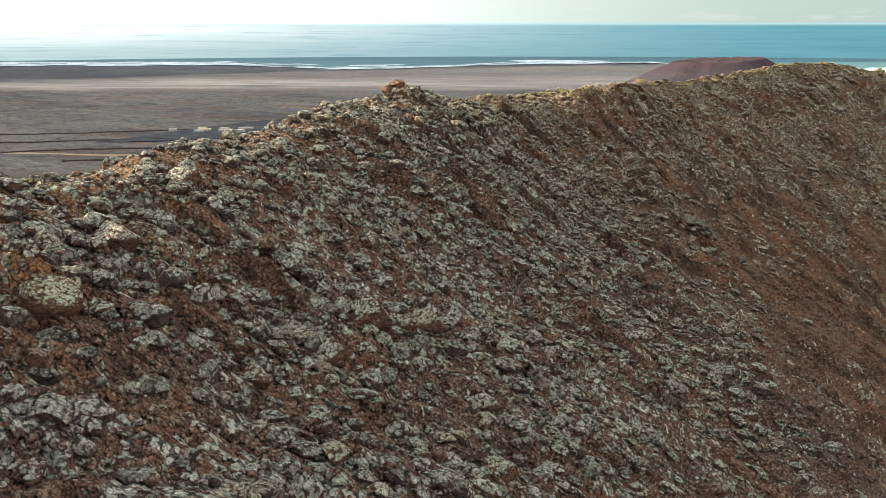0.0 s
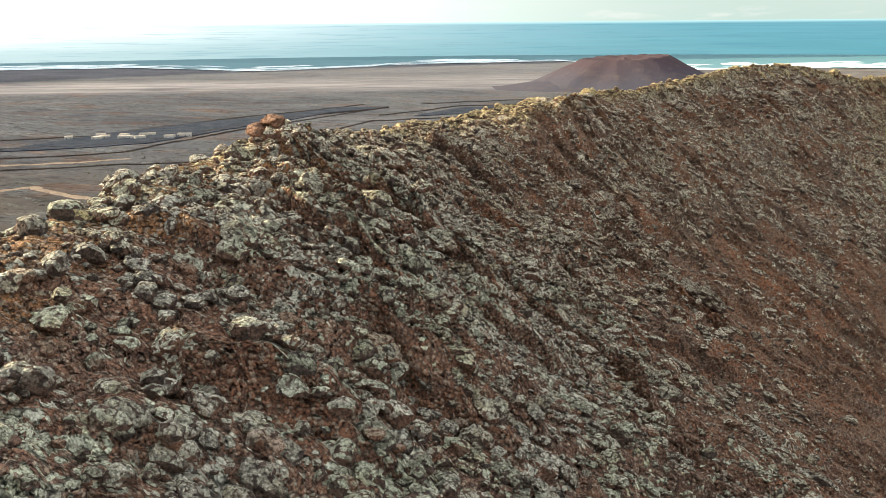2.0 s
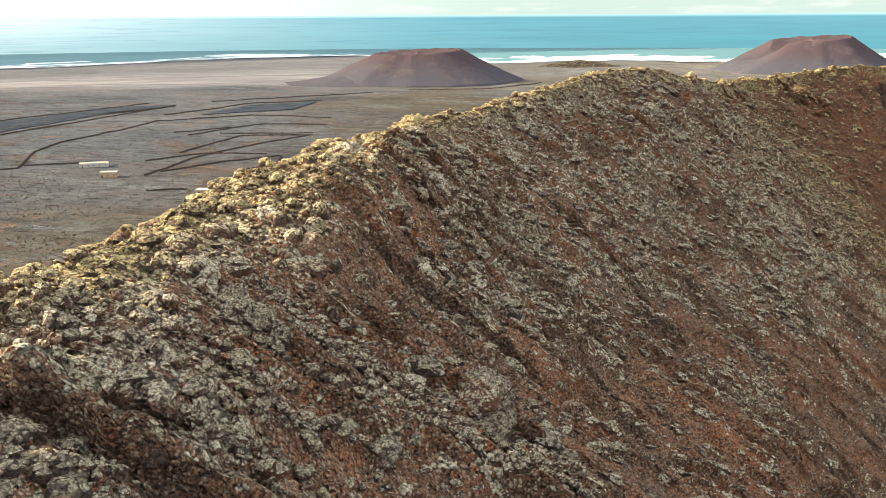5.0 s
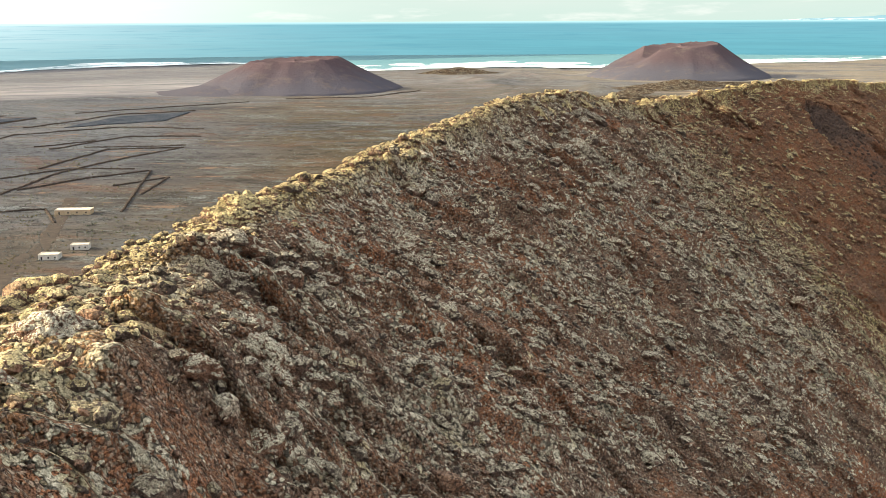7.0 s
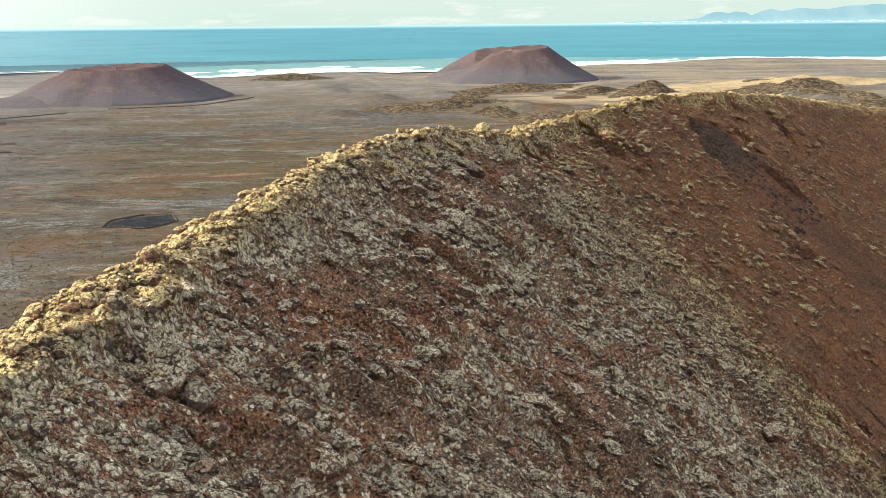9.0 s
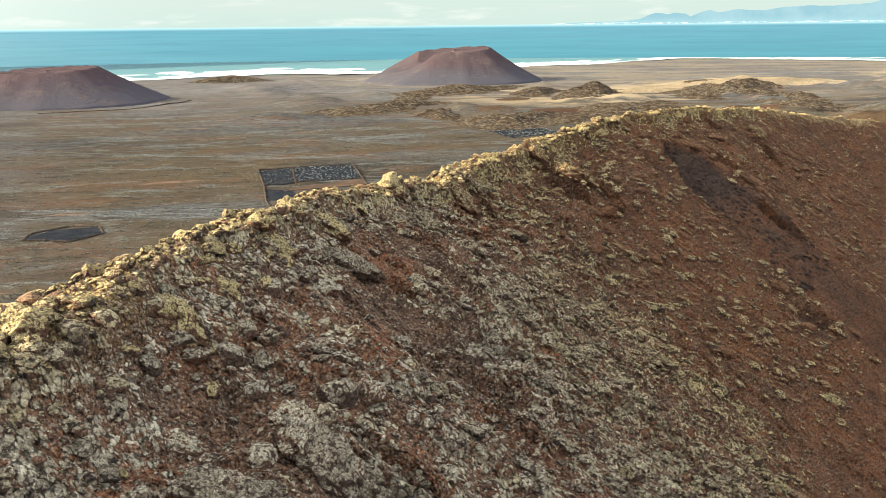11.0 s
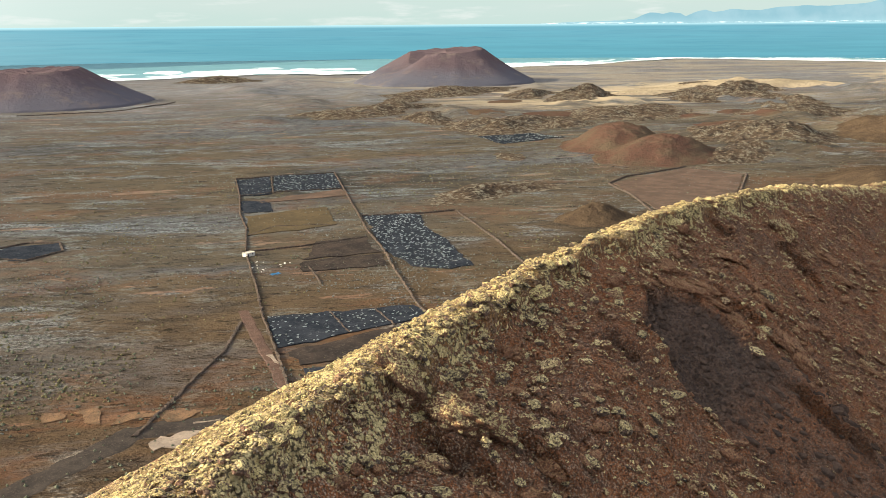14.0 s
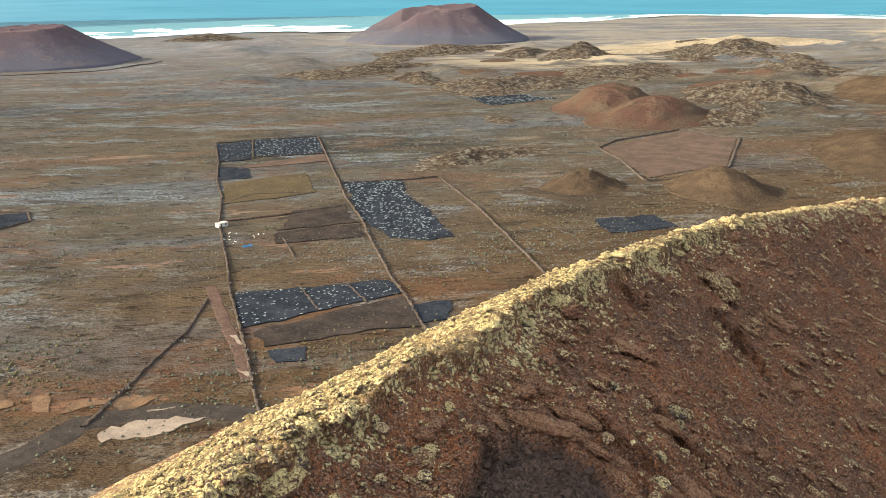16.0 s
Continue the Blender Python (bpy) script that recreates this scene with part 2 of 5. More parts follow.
    scrub = s.math("MULTIPLY", s.step(s.noise(34, 6, 0.8, (1.5, 1, 1), -0.6), 0.54, 0.61, 0.02, 1.0), s.step(fine, 0.45, 0.52))
    col = s.mix(s.math("MULTIPLY", scrub, 0.7), col, linear(0.160, 0.154, 0.128))
    bare = s.math("MULTIPLY", s.step(s.noise(47, 5, 0.7, (2.4, 0.7, 1), -0.45), 0.60, 0.65), s.step(mid, 0.42, 0.50))
    col = s.mix(s.math("MULTIPLY", bare, 0.85), col, linear(0.200, 0.128, 0.084))
    col = s.mix(s.step(fine, 0.55, 0.62, 0.0, 0.75), col, linear(0.024, 0.021, 0.017))
    col = s.mix(s.step(s.noise(17, 4, 0.7, (2.0, 0.8, 1), -0.5), 0.63, 0.68, 0.0, 0.75), col, linear(0.022, 0.019, 0.018))
    col = s.mix(s.step(grain, 0.63, 0.71, 0.0, 0.5), col, linear(0.16, 0.138, 0.105))
    # greyer and paler towards the coast: thin sand, and distance haze put into the colour
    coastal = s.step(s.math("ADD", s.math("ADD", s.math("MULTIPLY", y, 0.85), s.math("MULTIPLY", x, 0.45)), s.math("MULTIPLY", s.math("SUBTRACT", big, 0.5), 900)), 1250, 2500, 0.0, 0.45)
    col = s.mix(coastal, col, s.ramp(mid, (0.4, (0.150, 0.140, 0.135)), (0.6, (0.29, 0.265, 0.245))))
    # pale blown sand towards the coast
    streak = s.noise(420, 5, 0.6, (3.2, 0.8, 1), -0.1, 0.3)
    shoreward = s.math("ADD", y, s.math("MULTIPLY", s.noise(260, 4, 0.6), 220))
    sand = s.math("MULTIPLY", s.step(shoreward, 2080, 2330), s.step(shoreward, 2380, 2800, 1.0, 0.22))
    sand = s.math("MULTIPLY", s.math("MULTIPLY", sand, s.step(x, 450, 900, 1.0, 0.1)), s.step(streak, 0.36, 0.64, 0.05, 1.0))
    col = s.mix(s.math("MULTIPLY", sand, 0.9), col, s.mix(s.step(s.noise(60, 5, 0.7, (4, 0.7, 1)), 0.42, 0.6), linear(0.25, 0.215, 0.205), linear(0.42, 0.36, 0.31)))
    east = s.math("MULTIPLY", s.step(s.math("ADD", x, s.math("MULTIPLY", y, -0.15)), 750, 1250), s.step(s.noise(260, 6, 0.7, (1.8, 0.7, 1), -0.75), 0.45, 0.55))
    band = s.math("ADD", s.math("ADD", y, s.math("MULTIPLY", x, 0.1)), s.math("MULTIPLY", s.math("SUBTRACT", s.noise(150, 5, 0.7), 0.5), 500))
    east = s.math("MULTIPLY", east, s.math("MULTIPLY", s.step(band, 1360, 1480, 0.12, 1.0), s.step(band, 1740, 1900, 1.0, 0.3)))
    col = s.mix(s.math("MULTIPLY", east, 0.9), col, linear(0.42, 0.31, 0.18))
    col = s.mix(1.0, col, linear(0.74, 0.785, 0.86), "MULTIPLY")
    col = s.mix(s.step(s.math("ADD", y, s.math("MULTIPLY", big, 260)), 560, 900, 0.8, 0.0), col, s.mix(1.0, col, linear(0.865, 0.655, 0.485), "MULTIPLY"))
    b = s.bump(s.math("ADD", s.math("ADD", fine, s.math("MULTIPLY", grain, 0.4)), s.math("MULTIPLY", mid, 2.0)), 2.2, 1.0)
    return s.done(col, b)


def mottled(name, a, b, size, bumpy=0.1, rough=0.95, c=None):
    s = Shader(name, rough, 0.0)
    n = s.noise(size, 5, 0.65)
    f = s.noise(size * 0.12, 4, 0.7)
    col = s.mix(s.step(n, 0.38, 0.65), linear(*a), linear(*b))
    if c:
        col = s.mix(s.step(f, 0.5, 0.7), col, linear(*c))
    return s.done(col, s.bump(s.math("ADD", n, f), bumpy, 0.8))


def lava_hill_material():
    """Brown cinder and dark rough lava, speckled with pale lichen."""
    s = Shader("lichened_lava_hill", 0.96, 0.0)
    big = s.noise(48, 5, 0.65)
    mid = s.noise(11, 5, 0.72)
    fine = s.noise(3.6, 4, 0.75)
    col = s.ramp(big, (0.36, (0.050, 0.036, 0.026)), (0.50, (0.082, 0.056, 0.036)), (0.64, (0.060, 0.048, 0.038)))
    col = s.mix(s.math("MULTIPLY", s.step(mid, 0.46, 0.56), s.step(fine, 0.47, 0.54)), col, linear(0.165, 0.145, 0.108))
    col = s.mix(s.step(mid, 0.38, 0.46, 0.75, 0.0), col, linear(0.026, 0.022, 0.019))
    col = s.mix(s.step(fine, 0.37, 0.44, 0.7, 0.0), col, linear(0.020, 0.017, 0.015))
    return s.done(col, s.bump(s.math("ADD", s.math("MULTIPLY", mid, 1.5), s.math("MULTIPLY", fine, 0.6)), 6.0, 1.0))


def cone_material(name, top, low):
    s = Shader(name, 0.97, 0.0)
    x, y, z = s.split()
    # bluish grey low on the flanks is distance haze mixed into the colour
    col = s.mix(s.step(s.math("ADD", z, s.math("MULTIPLY", s.noise(60, 4), 40)), 30, 80), linear(*low), linear(*top))
    col = s.mix(s.step(s.noise(45, 5, 0.7), 0.5, 0.7, 0, 0.6), col, linear(0.11, 0.085, 0.075))
    return s.done(col, s.bump(s.noise(9, 5, 0.7), 3.0, 0.8))


def water_material():
    s = Shader("sea_water", 0.7, 0.1)
    n = s.noise(160, 5, 0.6, (3, 0.7, 1), -0.2)
    col = s.ramp(n, (0.3, (0.074, 0.162, 0.185)), (0.7, (0.096, 0.192, 0.215)))
    return s.done(col, s.bump(s.noise(14, 3), 0.6, 0.4))


def foam_material():
    """Broken white water with green water showing through."""
    s = Shader("sea_foam", 0.9, 0.0)
    lace = s.noise(45, 6, 0.75, (2.6, 0.8, 1), -0.2)
    return s.done(s.mix(s.step(lace, 0.47, 0.60, 0.0, 0.9), linear(0.78, 0.80, 0.79), linear(0.16, 0.30, 0.32)), s.bump(lace, 2.0, 0.5))


def far_sea_material():
    """The sea beyond the sheet, up to the horizon: a plain distance that glows."""
    s = Shader("far_sea", 1.0, 0.0)
    x, y, z = s.split()
    # glare and haze in the colour: whiter on the side of the sun, bluer away from it
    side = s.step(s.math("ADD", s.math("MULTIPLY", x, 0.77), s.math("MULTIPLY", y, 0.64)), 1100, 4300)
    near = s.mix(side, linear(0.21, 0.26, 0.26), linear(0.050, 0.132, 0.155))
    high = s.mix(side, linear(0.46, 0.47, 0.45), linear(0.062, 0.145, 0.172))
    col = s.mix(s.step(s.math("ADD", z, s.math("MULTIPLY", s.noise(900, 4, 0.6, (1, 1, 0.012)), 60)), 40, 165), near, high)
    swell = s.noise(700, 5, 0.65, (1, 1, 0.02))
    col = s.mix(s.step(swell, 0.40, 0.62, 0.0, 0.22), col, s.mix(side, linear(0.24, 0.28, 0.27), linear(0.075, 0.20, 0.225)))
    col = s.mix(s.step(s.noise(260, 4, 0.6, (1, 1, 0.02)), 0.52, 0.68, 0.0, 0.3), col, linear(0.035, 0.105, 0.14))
    # pale haze painted just under the horizon
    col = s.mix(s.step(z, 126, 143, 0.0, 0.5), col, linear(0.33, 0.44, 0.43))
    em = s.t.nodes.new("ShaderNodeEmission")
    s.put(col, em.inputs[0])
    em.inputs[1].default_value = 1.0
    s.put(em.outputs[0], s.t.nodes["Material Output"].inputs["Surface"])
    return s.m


def haze_material():
    """Bright hazy air low over the horizon: a plain distance that glows, whiter on the side of the sun."""
    s = Shader("horizon_haze", 1.0, 0.0)
    x, y, z = s.split()
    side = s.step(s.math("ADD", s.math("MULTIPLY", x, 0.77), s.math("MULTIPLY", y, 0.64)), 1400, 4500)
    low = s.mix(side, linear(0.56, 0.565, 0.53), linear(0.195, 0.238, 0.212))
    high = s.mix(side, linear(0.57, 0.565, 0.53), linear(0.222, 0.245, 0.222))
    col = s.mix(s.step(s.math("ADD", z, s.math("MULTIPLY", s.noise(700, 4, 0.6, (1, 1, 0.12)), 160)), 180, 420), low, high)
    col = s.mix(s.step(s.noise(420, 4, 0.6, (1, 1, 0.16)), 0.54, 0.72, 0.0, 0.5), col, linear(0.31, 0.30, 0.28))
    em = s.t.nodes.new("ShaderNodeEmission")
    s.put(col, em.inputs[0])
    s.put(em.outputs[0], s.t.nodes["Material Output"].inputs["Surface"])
    return s.m


def island_material():
    s = Shader("hazy_island", 1.0, 0.0)
    # land that glows evenly, its colour paled by painted distance haze
    em = s.t.nodes.new("ShaderNodeEmission")
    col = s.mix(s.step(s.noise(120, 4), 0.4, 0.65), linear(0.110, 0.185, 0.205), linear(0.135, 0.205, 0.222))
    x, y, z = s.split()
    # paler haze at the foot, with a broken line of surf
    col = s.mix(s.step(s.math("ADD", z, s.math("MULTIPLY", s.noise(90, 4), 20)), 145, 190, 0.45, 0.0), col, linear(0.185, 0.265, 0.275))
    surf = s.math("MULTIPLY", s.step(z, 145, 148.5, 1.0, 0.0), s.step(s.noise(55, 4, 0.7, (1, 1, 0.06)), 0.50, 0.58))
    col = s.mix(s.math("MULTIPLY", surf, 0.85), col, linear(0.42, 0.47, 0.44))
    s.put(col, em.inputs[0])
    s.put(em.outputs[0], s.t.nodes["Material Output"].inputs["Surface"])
    return s.m


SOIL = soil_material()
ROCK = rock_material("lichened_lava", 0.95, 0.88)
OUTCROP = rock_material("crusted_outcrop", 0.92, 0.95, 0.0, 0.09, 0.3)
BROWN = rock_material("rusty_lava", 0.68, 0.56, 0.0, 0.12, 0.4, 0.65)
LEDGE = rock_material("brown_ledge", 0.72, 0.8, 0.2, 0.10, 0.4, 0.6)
CREST = rock_material("sunlit_crest_lichen", 1.0, 0.97, 0.8, 0.10, 0.4)
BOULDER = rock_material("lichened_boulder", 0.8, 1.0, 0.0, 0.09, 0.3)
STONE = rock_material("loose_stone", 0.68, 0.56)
SCARROCK = mottled("scar_rock", (0.062, 0.043, 0.034), (0.105, 0.068, 0.049), 0.9, 0.25, c=(0.04, 0.03, 0.026))
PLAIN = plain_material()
LAPILLI = mottled("black_lapilli", (0.013, 0.015, 0.019), (0.024, 0.026, 0.031), 12, 0.2, c=(0.040, 0.041, 0.045))
BLUISH = mottled("bluish_lava_soil", (0.026, 0.031, 0.040), (0.046, 0.050, 0.060), 22, 0.4, c=(0.07, 0.07, 0.074))
TILLED = mottled("tilled_brown_soil", (0.022, 0.018, 0.016), (0.040, 0.030, 0.024), 14, 0.3, c=(0.055, 0.044, 0.036))
FALLOW = mottled("fallow_ochre_soil", (0.056, 0.042, 0.025), (0.078, 0.056, 0.031), 18, 0.6, c=(0.04, 0.034, 0.024))
PINKISH = mottled("pinkish_soil", (0.062, 0.043, 0.032), (0.092, 0.060, 0.043), 16, 0.4, c=(0.06, 0.05, 0.043))
DIRT = mottled("road_dirt", (0.052, 0.043, 0.036), (0.07, 0.056, 0.046), 6, 0.05)
DARKDIRT = mottled("dark_road_dirt", (0.028, 0.023, 0.020), (0.042, 0.034, 0.028), 6, 0.05, c=(0.06, 0.046, 0.036))
PALE = mottled("pale_dirt", (0.165, 0.128, 0.098), (0.23, 0.178, 0.134), 8, 0.05, c=(0.12, 0.09, 0.068))
EARTH = mottled("bare_ochre_earth", (0.088, 0.058, 0.036), (0.150, 0.088, 0.050), 5, 0.3, c=(0.052, 0.038, 0.027))
RUST = mottled("rusty_dirt", (0.058, 0.036, 0.028), (0.085, 0.052, 0.038), 5, 0.1, c=(0.12, 0.085, 0.066))
WALLSTONE = mottled("dry_stone", (0.045, 0.036, 0.030), (0.090, 0.066, 0.051), 2.0, 0.3, c=(0.030, 0.025, 0.023))
SHRUB = mottled("pale_shrub", (0.12, 0.135, 0.135), (0.20, 0.215, 0.205), 2.0, 0.1)
DRYSHRUB = mottled("dry_shrub", (0.075, 0.078, 0.072), (0.125, 0.126, 0.116), 2.0, 0.1)
OLIVE = mottled("olive_shrub", (0.075, 0.066, 0.034), (0.115, 0.098, 0.05), 2.0, 0.1)
DARKSHRUB = mottled("dark_shrub", (0.06, 0.065, 0.045), (0.11, 0.11, 0.075), 2.0, 0.1)
LIME = mottled("lime_wash", (0.40, 0.37, 0.32), (0.50, 0.46, 0.40), 2.0, 0.02)
OCHRE = mottled("ochre_render", (0.34, 0.25, 0.155), (0.40, 0.30, 0.19), 2.0, 0.02)
ROOF = mottled("flat_roof", (0.42, 0.36, 0.29), (0.5, 0.44, 0.36), 3.0, 0.02)
GAP = mottled("dark_opening", (0.02, 0.02, 0.022), (0.03, 0.03, 0.03), 1.0, 0.0)
TARP = mottled("blue_tarpaulin", (0.03, 0.08, 0.15), (0.04, 0.11, 0.2), 2.0, 0.05, 0.6)
FOAM = foam_material()
WATER = water_material()
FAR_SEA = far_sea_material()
ISLAND = island_material()
HAZE = haze_material()
CONE_A = cone_material("cone_cinder", (0.070, 0.049, 0.052), (0.072, 0.066, 0.076))
CONE_B = cone_material("cone_cinder_warm", (0.070, 0.050, 0.053), (0.070, 0.067, 0.078))
REDHILL = mottled("red_cinder_hill", (0.070, 0.038, 0.027), (0.074, 0.053, 0.034), 34, 3.2, c=(0.046, 0.034, 0.024))
TANHILL = mottled("tan_cinder_hill", (0.050, 0.034, 0.022), (0.074, 0.050, 0.030), 14, 1.8, c=(0.030, 0.023, 0.017))
LAVAHILL = lava_hill_material()
SANDHILL = mottled("sandy_hill", (0.20, 0.155, 0.10), (0.30, 0.235, 0.15), 45, 0.8, c=(0.13, 0.105, 0.075))


# ---- numbers: noise on arrays ----
def lattice(ix, iy, seed):
    h = (ix.astype(np.int64) * 374761393 + iy.astype(np.int64) * 668265263 + seed * 1442695041) & 0xFFFFFFFF
    h = ((h ^ (h >> 13)) * 1274126177) & 0xFFFFFFFF
    h = h ^ (h >> 16)
    return (h & 0xFFFFFF) / float(0xFFFFFF)


def value_noise(x, y, seed=0):
    ix, iy = np.floor(x), np.floor(y)
    fx, fy = x - ix, y - iy
    fx, fy = fx * fx * (3 - 2 * fx), fy * fy * (3 - 2 * fy)
    a, b = lattice(ix, iy, seed), lattice(ix + 1, iy, seed)
    c, d = lattice(ix, iy + 1, seed), lattice(ix + 1, iy + 1, seed)
    return (a * (1 - fx) + b * fx) * (1 - fy) + (c * (1 - fx) + d * fx) * fy


def fbm(x, y, octaves=4, seed=0, gain=0.5):
    """Fractal noise, about -1 to 1."""
    total, amp, norm = 0.0, 1.0, 0.0
    for k in range(octaves):
        total = total + amp * (2 * value_noise(x, y, seed + 17 * k) - 1)
        norm += amp
        x, y, amp = x * 2.03 + 11.3, y * 2.03 - 7.1, amp * gain
    return total / norm * 1.6


def lumps(x, y, seed=0):
    """Rounded knobs: 1 at a knob's middle, 0 at its foot."""
    ix, iy = np.floor(x), np.floor(y)
    best = np.full(np.shape(x), 9.0)
    for dx in (-1, 0, 1):
        for dy in (-1, 0, 1):
            px = ix + dx + lattice(ix + dx, iy + dy, seed)
            py = iy + dy + lattice(ix + dx, iy + dy, seed + 5)
            size = 0.6 + 0.7 * lattice(ix + dx, iy + dy, seed + 9)
            best = np.minimum(best, ((px - x) ** 2 + (py - y) ** 2) / size ** 2)
    return np.sqrt(np.maximum(0, 1 - best))


def smooth(v, a, b):
    t = np.clip((v - a) / (b - a), 0, 1)
    return t * t * (3 - 2 * t)


# ---- the crater's shape: rim radius, height and inner steepness every six degrees round its middle ----
MID_X, MID_Y = 165.0, 30.0
RIM_R = np.array([186.5, 183.4, 180.1, 176.0, 171.2, 169.1, 165.1, 163.6, 164.8, 162.8, 162.2, 160.3, 162.9, 164.3, 165.6, 168.0, 166.2, 171.2, 170.0, 174.2, 179.5, 184.8, 188.1, 189.9])
RIM_H = np.array([119.2, 120.9, 122.8, 125.0, 127.2, 128.8, 129.9, 130.4, 129.1, 129.5, 131.2, 133.2, 131.9, 131.0, 131.5, 131.9, 132.0, 133.8, 134.5, 134.2, 135.8, 136.5, 135.6, 134.1])
RIM_S = np.array([0.69, 0.71, 0.74, 0.76, 0.77, 0.77, 0.74, 0.73, 0.78, 0.82, 0.82, 0.80, 0.80, 0.81, 0.78, 0.72, 0.67, 0.69, 0.69, 0.69, 0.70, 0.70, 0.70, 0.70])


def along(k, v):
    u = np.clip((k - 66.0) / 6.0, 0, len(v) - 1.001)
    i = np.floor(u).astype(int)
    f = u - i
    a, b, c, d = (v[np.clip(i + j, 0, len(v) - 1)] for j in (-1, 0, 1, 2))
    return ((1 - f) ** 3 * a + (3 * f ** 3 - 6 * f ** 2 + 4) * b + (-3 * f ** 3 + 3 * f ** 2 + 3 * f + 1) * c + f ** 3 * d) / 6


def polar(x, y):
    """Degrees round the crater, and metres inside the rim (outside: minus)."""
    k = np.degrees(np.arctan2(y - MID_Y, x - MID_X))
    k = np.where(k < -90, k + 360, k)
    return k, along(k, RIM_R) - np.hypot(x - MID_X, y - MID_Y)


def from_polar(k, d):
    r = along(k, RIM_R) - d
    return MID_X + r * np.cos(np.radians(k)), MID_Y + r * np.sin(np.radians(k))


def rim_base(k, d):
    steep = along(k, RIM_S)
    edge = 0.75 + 1.1 * smooth(k, 145, 153)         # how rounded the crest is
    inside = steep * (np.sqrt(np.maximum(d, 0) ** 2 + edge ** 2) - edge + (edge - 0.91) * smooth(d, 1.5, 9))
    inside = np.where(inside > 48, 48 + (inside - 48) * 0.2, inside)
    outside = 0.63 * (np.sqrt(np.minimum(d, 0) ** 2 + 2.25) - 1.5)
    return along(k, RIM_H) - np.where(d > 0, inside, outside)


def gully(k, d):
    """The slumped scar below the rim: 1 in its bed."""
    left = 104.7 + 2.0 * smooth(d, 3.0, 5.4) + 1.0 * smooth(d, 5.4, 9.0) + 0.22 * fbm(d / 2.2, k * 0, 3, 71)
    right = 104.0 - 0.5 * smooth(d, 4, 7) - 2.2 * smooth(d, 8, 13) + 0.35 * fbm(d / 2.0, k * 0 + 5, 3, 72)
    head = smooth(d + 0.6 * fbm(k * 3, d * 0, 2, 73), 3.2, 3.8)
    return (1 - smooth(d, 34, 46)) * head * smooth(left - k, 0.0, 0.12) * smooth((k - right) / (0.35 + 1.5 * smooth(d, 6, 13)), 0.0, 1.0)


def hollow(k, d):
    """Two small caves in the cinder beside and below the scar."""
    return np.exp(-((k - 107.95 + 0.05 * (d - 5)) / 0.26) ** 4 - ((d - 5.2) / 0.9) ** 4) + np.exp(-((k - 109.0 + 0.5 * (d - 21.7)) / 0.4) ** 4 - ((d - 21.7) / 1.0) ** 4)


def shoulder(k):
    return smooth(k, 150.5, 154) * (1 - smooth(k, 158, 162))


def crust_patch(k, d):
    """A stretch of unbroken pale crust on the beds below the crest."""
    return np.exp(-((k - 169.4) / 1.2) ** 4 - ((d - 4.6) / 2.2) ** 4)


def ragged_edge(k, d):
    s = np.radians(k) * 168.0
    return d + 0.75 * fbm(s / 2.6, d / 2.6, 3, 91) + 0.2 * fbm(s / 0.7, d / 0.7, 2, 92)


def lip(k, d):
    """Where the crest's crust breaks off towards the crater: 1 below the edge."""
    return smooth(ragged_edge(k, d), 0.5, 0.78) * smooth(k, 88, 94) * (1 - 0.35 * smooth(k, 122, 128)) * (1 - smooth(k, 143, 149))


def in_scar(x, y):
    k, d = polar(np.array(x), np.array(y))
    return bool(gully(k, d) > 0.05)


def dike(k, d, at, width, d0, d1):
    """An outcropping rib that runs down the slope: 1 on it."""
    off = np.abs(k - at - 0.5 * fbm(d / 3, k * 0 + at, 3, 31)) / width
    return (1 - smooth(off, 0.55, 1.0)) * smooth(d, d0 - 1, d0 + 1) * (1 - smooth(d, d1 - 3, d1 + 2))


# beds of crusted lava that break off in a step: degrees round the crater, metres inside the rim from and to, height, length of the back
BEDS = [(171.7, 1.5, 9.5, 1.15, 2.0), (171.0, 8.0, 15.0, 0.85, 1.6), (172.6, 2.5, 7.5, 0.8, 1.4), (173.7, 2.6, 7.5, 0.75, 1.6), (175.0, 1.8, 9.8, 0.6, 1.8), (176.6, 4.0, 9.0, 0.4, 1.6),
        (170.2, 1.2, 6.5, 0.8, 1.6), (169.2, 5.0, 11.0, 0.6, 1.6), (168.4, 2.8, 8.0, 0.7, 1.6), (164.8, 2.2, 7.0, 1.0, 2.4), (166.5, 5.5, 12.0, 0.5, 1.8), (163.4, 11.0, 19.0, 0.9, 2.2),
        (160.6, 6.0, 12.0, 0.5, 1.8), (157.4, 5.5, 13.0, 0.95, 2.4), (153.3, 3.0, 8.0, 0.8, 2.0), (150.9, 1.2, 6.0, 0.8, 2.0), (147.2, 8.0, 15.0, 0.7, 2.2), (135.4, 4.2, 10.0, 0.9, 2.2),
        (133.3, 5.0, 9.0, 0.5, 1.6), (142.2, 0.6, 5.0, 0.5, 1.6), (128.3, 1.8, 6.0, 0.6, 1.8), (122.4, 1.6, 6.0, 0.5, 1.5), (113.3, 2.4, 6.0, 0.9, 1.5), (112.3, 5.6, 8.4, 0.8, 1.2),
        (118.7, 0.4, 3.5, 0.5, 1.4), (103.3, 11.5, 17.5, 0.95, 1.6), (102.0, 6.0, 11.0, 0.5, 1.4), (94.8, 5.5, 10.0, 0.8, 2.0), (97.4, 1.2, 4.0, 0.5, 1.2), (100.3, 7.0, 12.0, 0.5, 1.4)]


def saw(s, d, length, seed):
    """Many small beds, one behind the other along the rim, each with a ramp and a broken edge."""
    u = s / length + 0.8 * fbm(s / (length * 3.5), d / (length * 3), 3, seed) + 0.25 * fbm(s / length, d / (length * 0.8), 2, seed + 4)
    i = np.floor(u)
    f = u - i
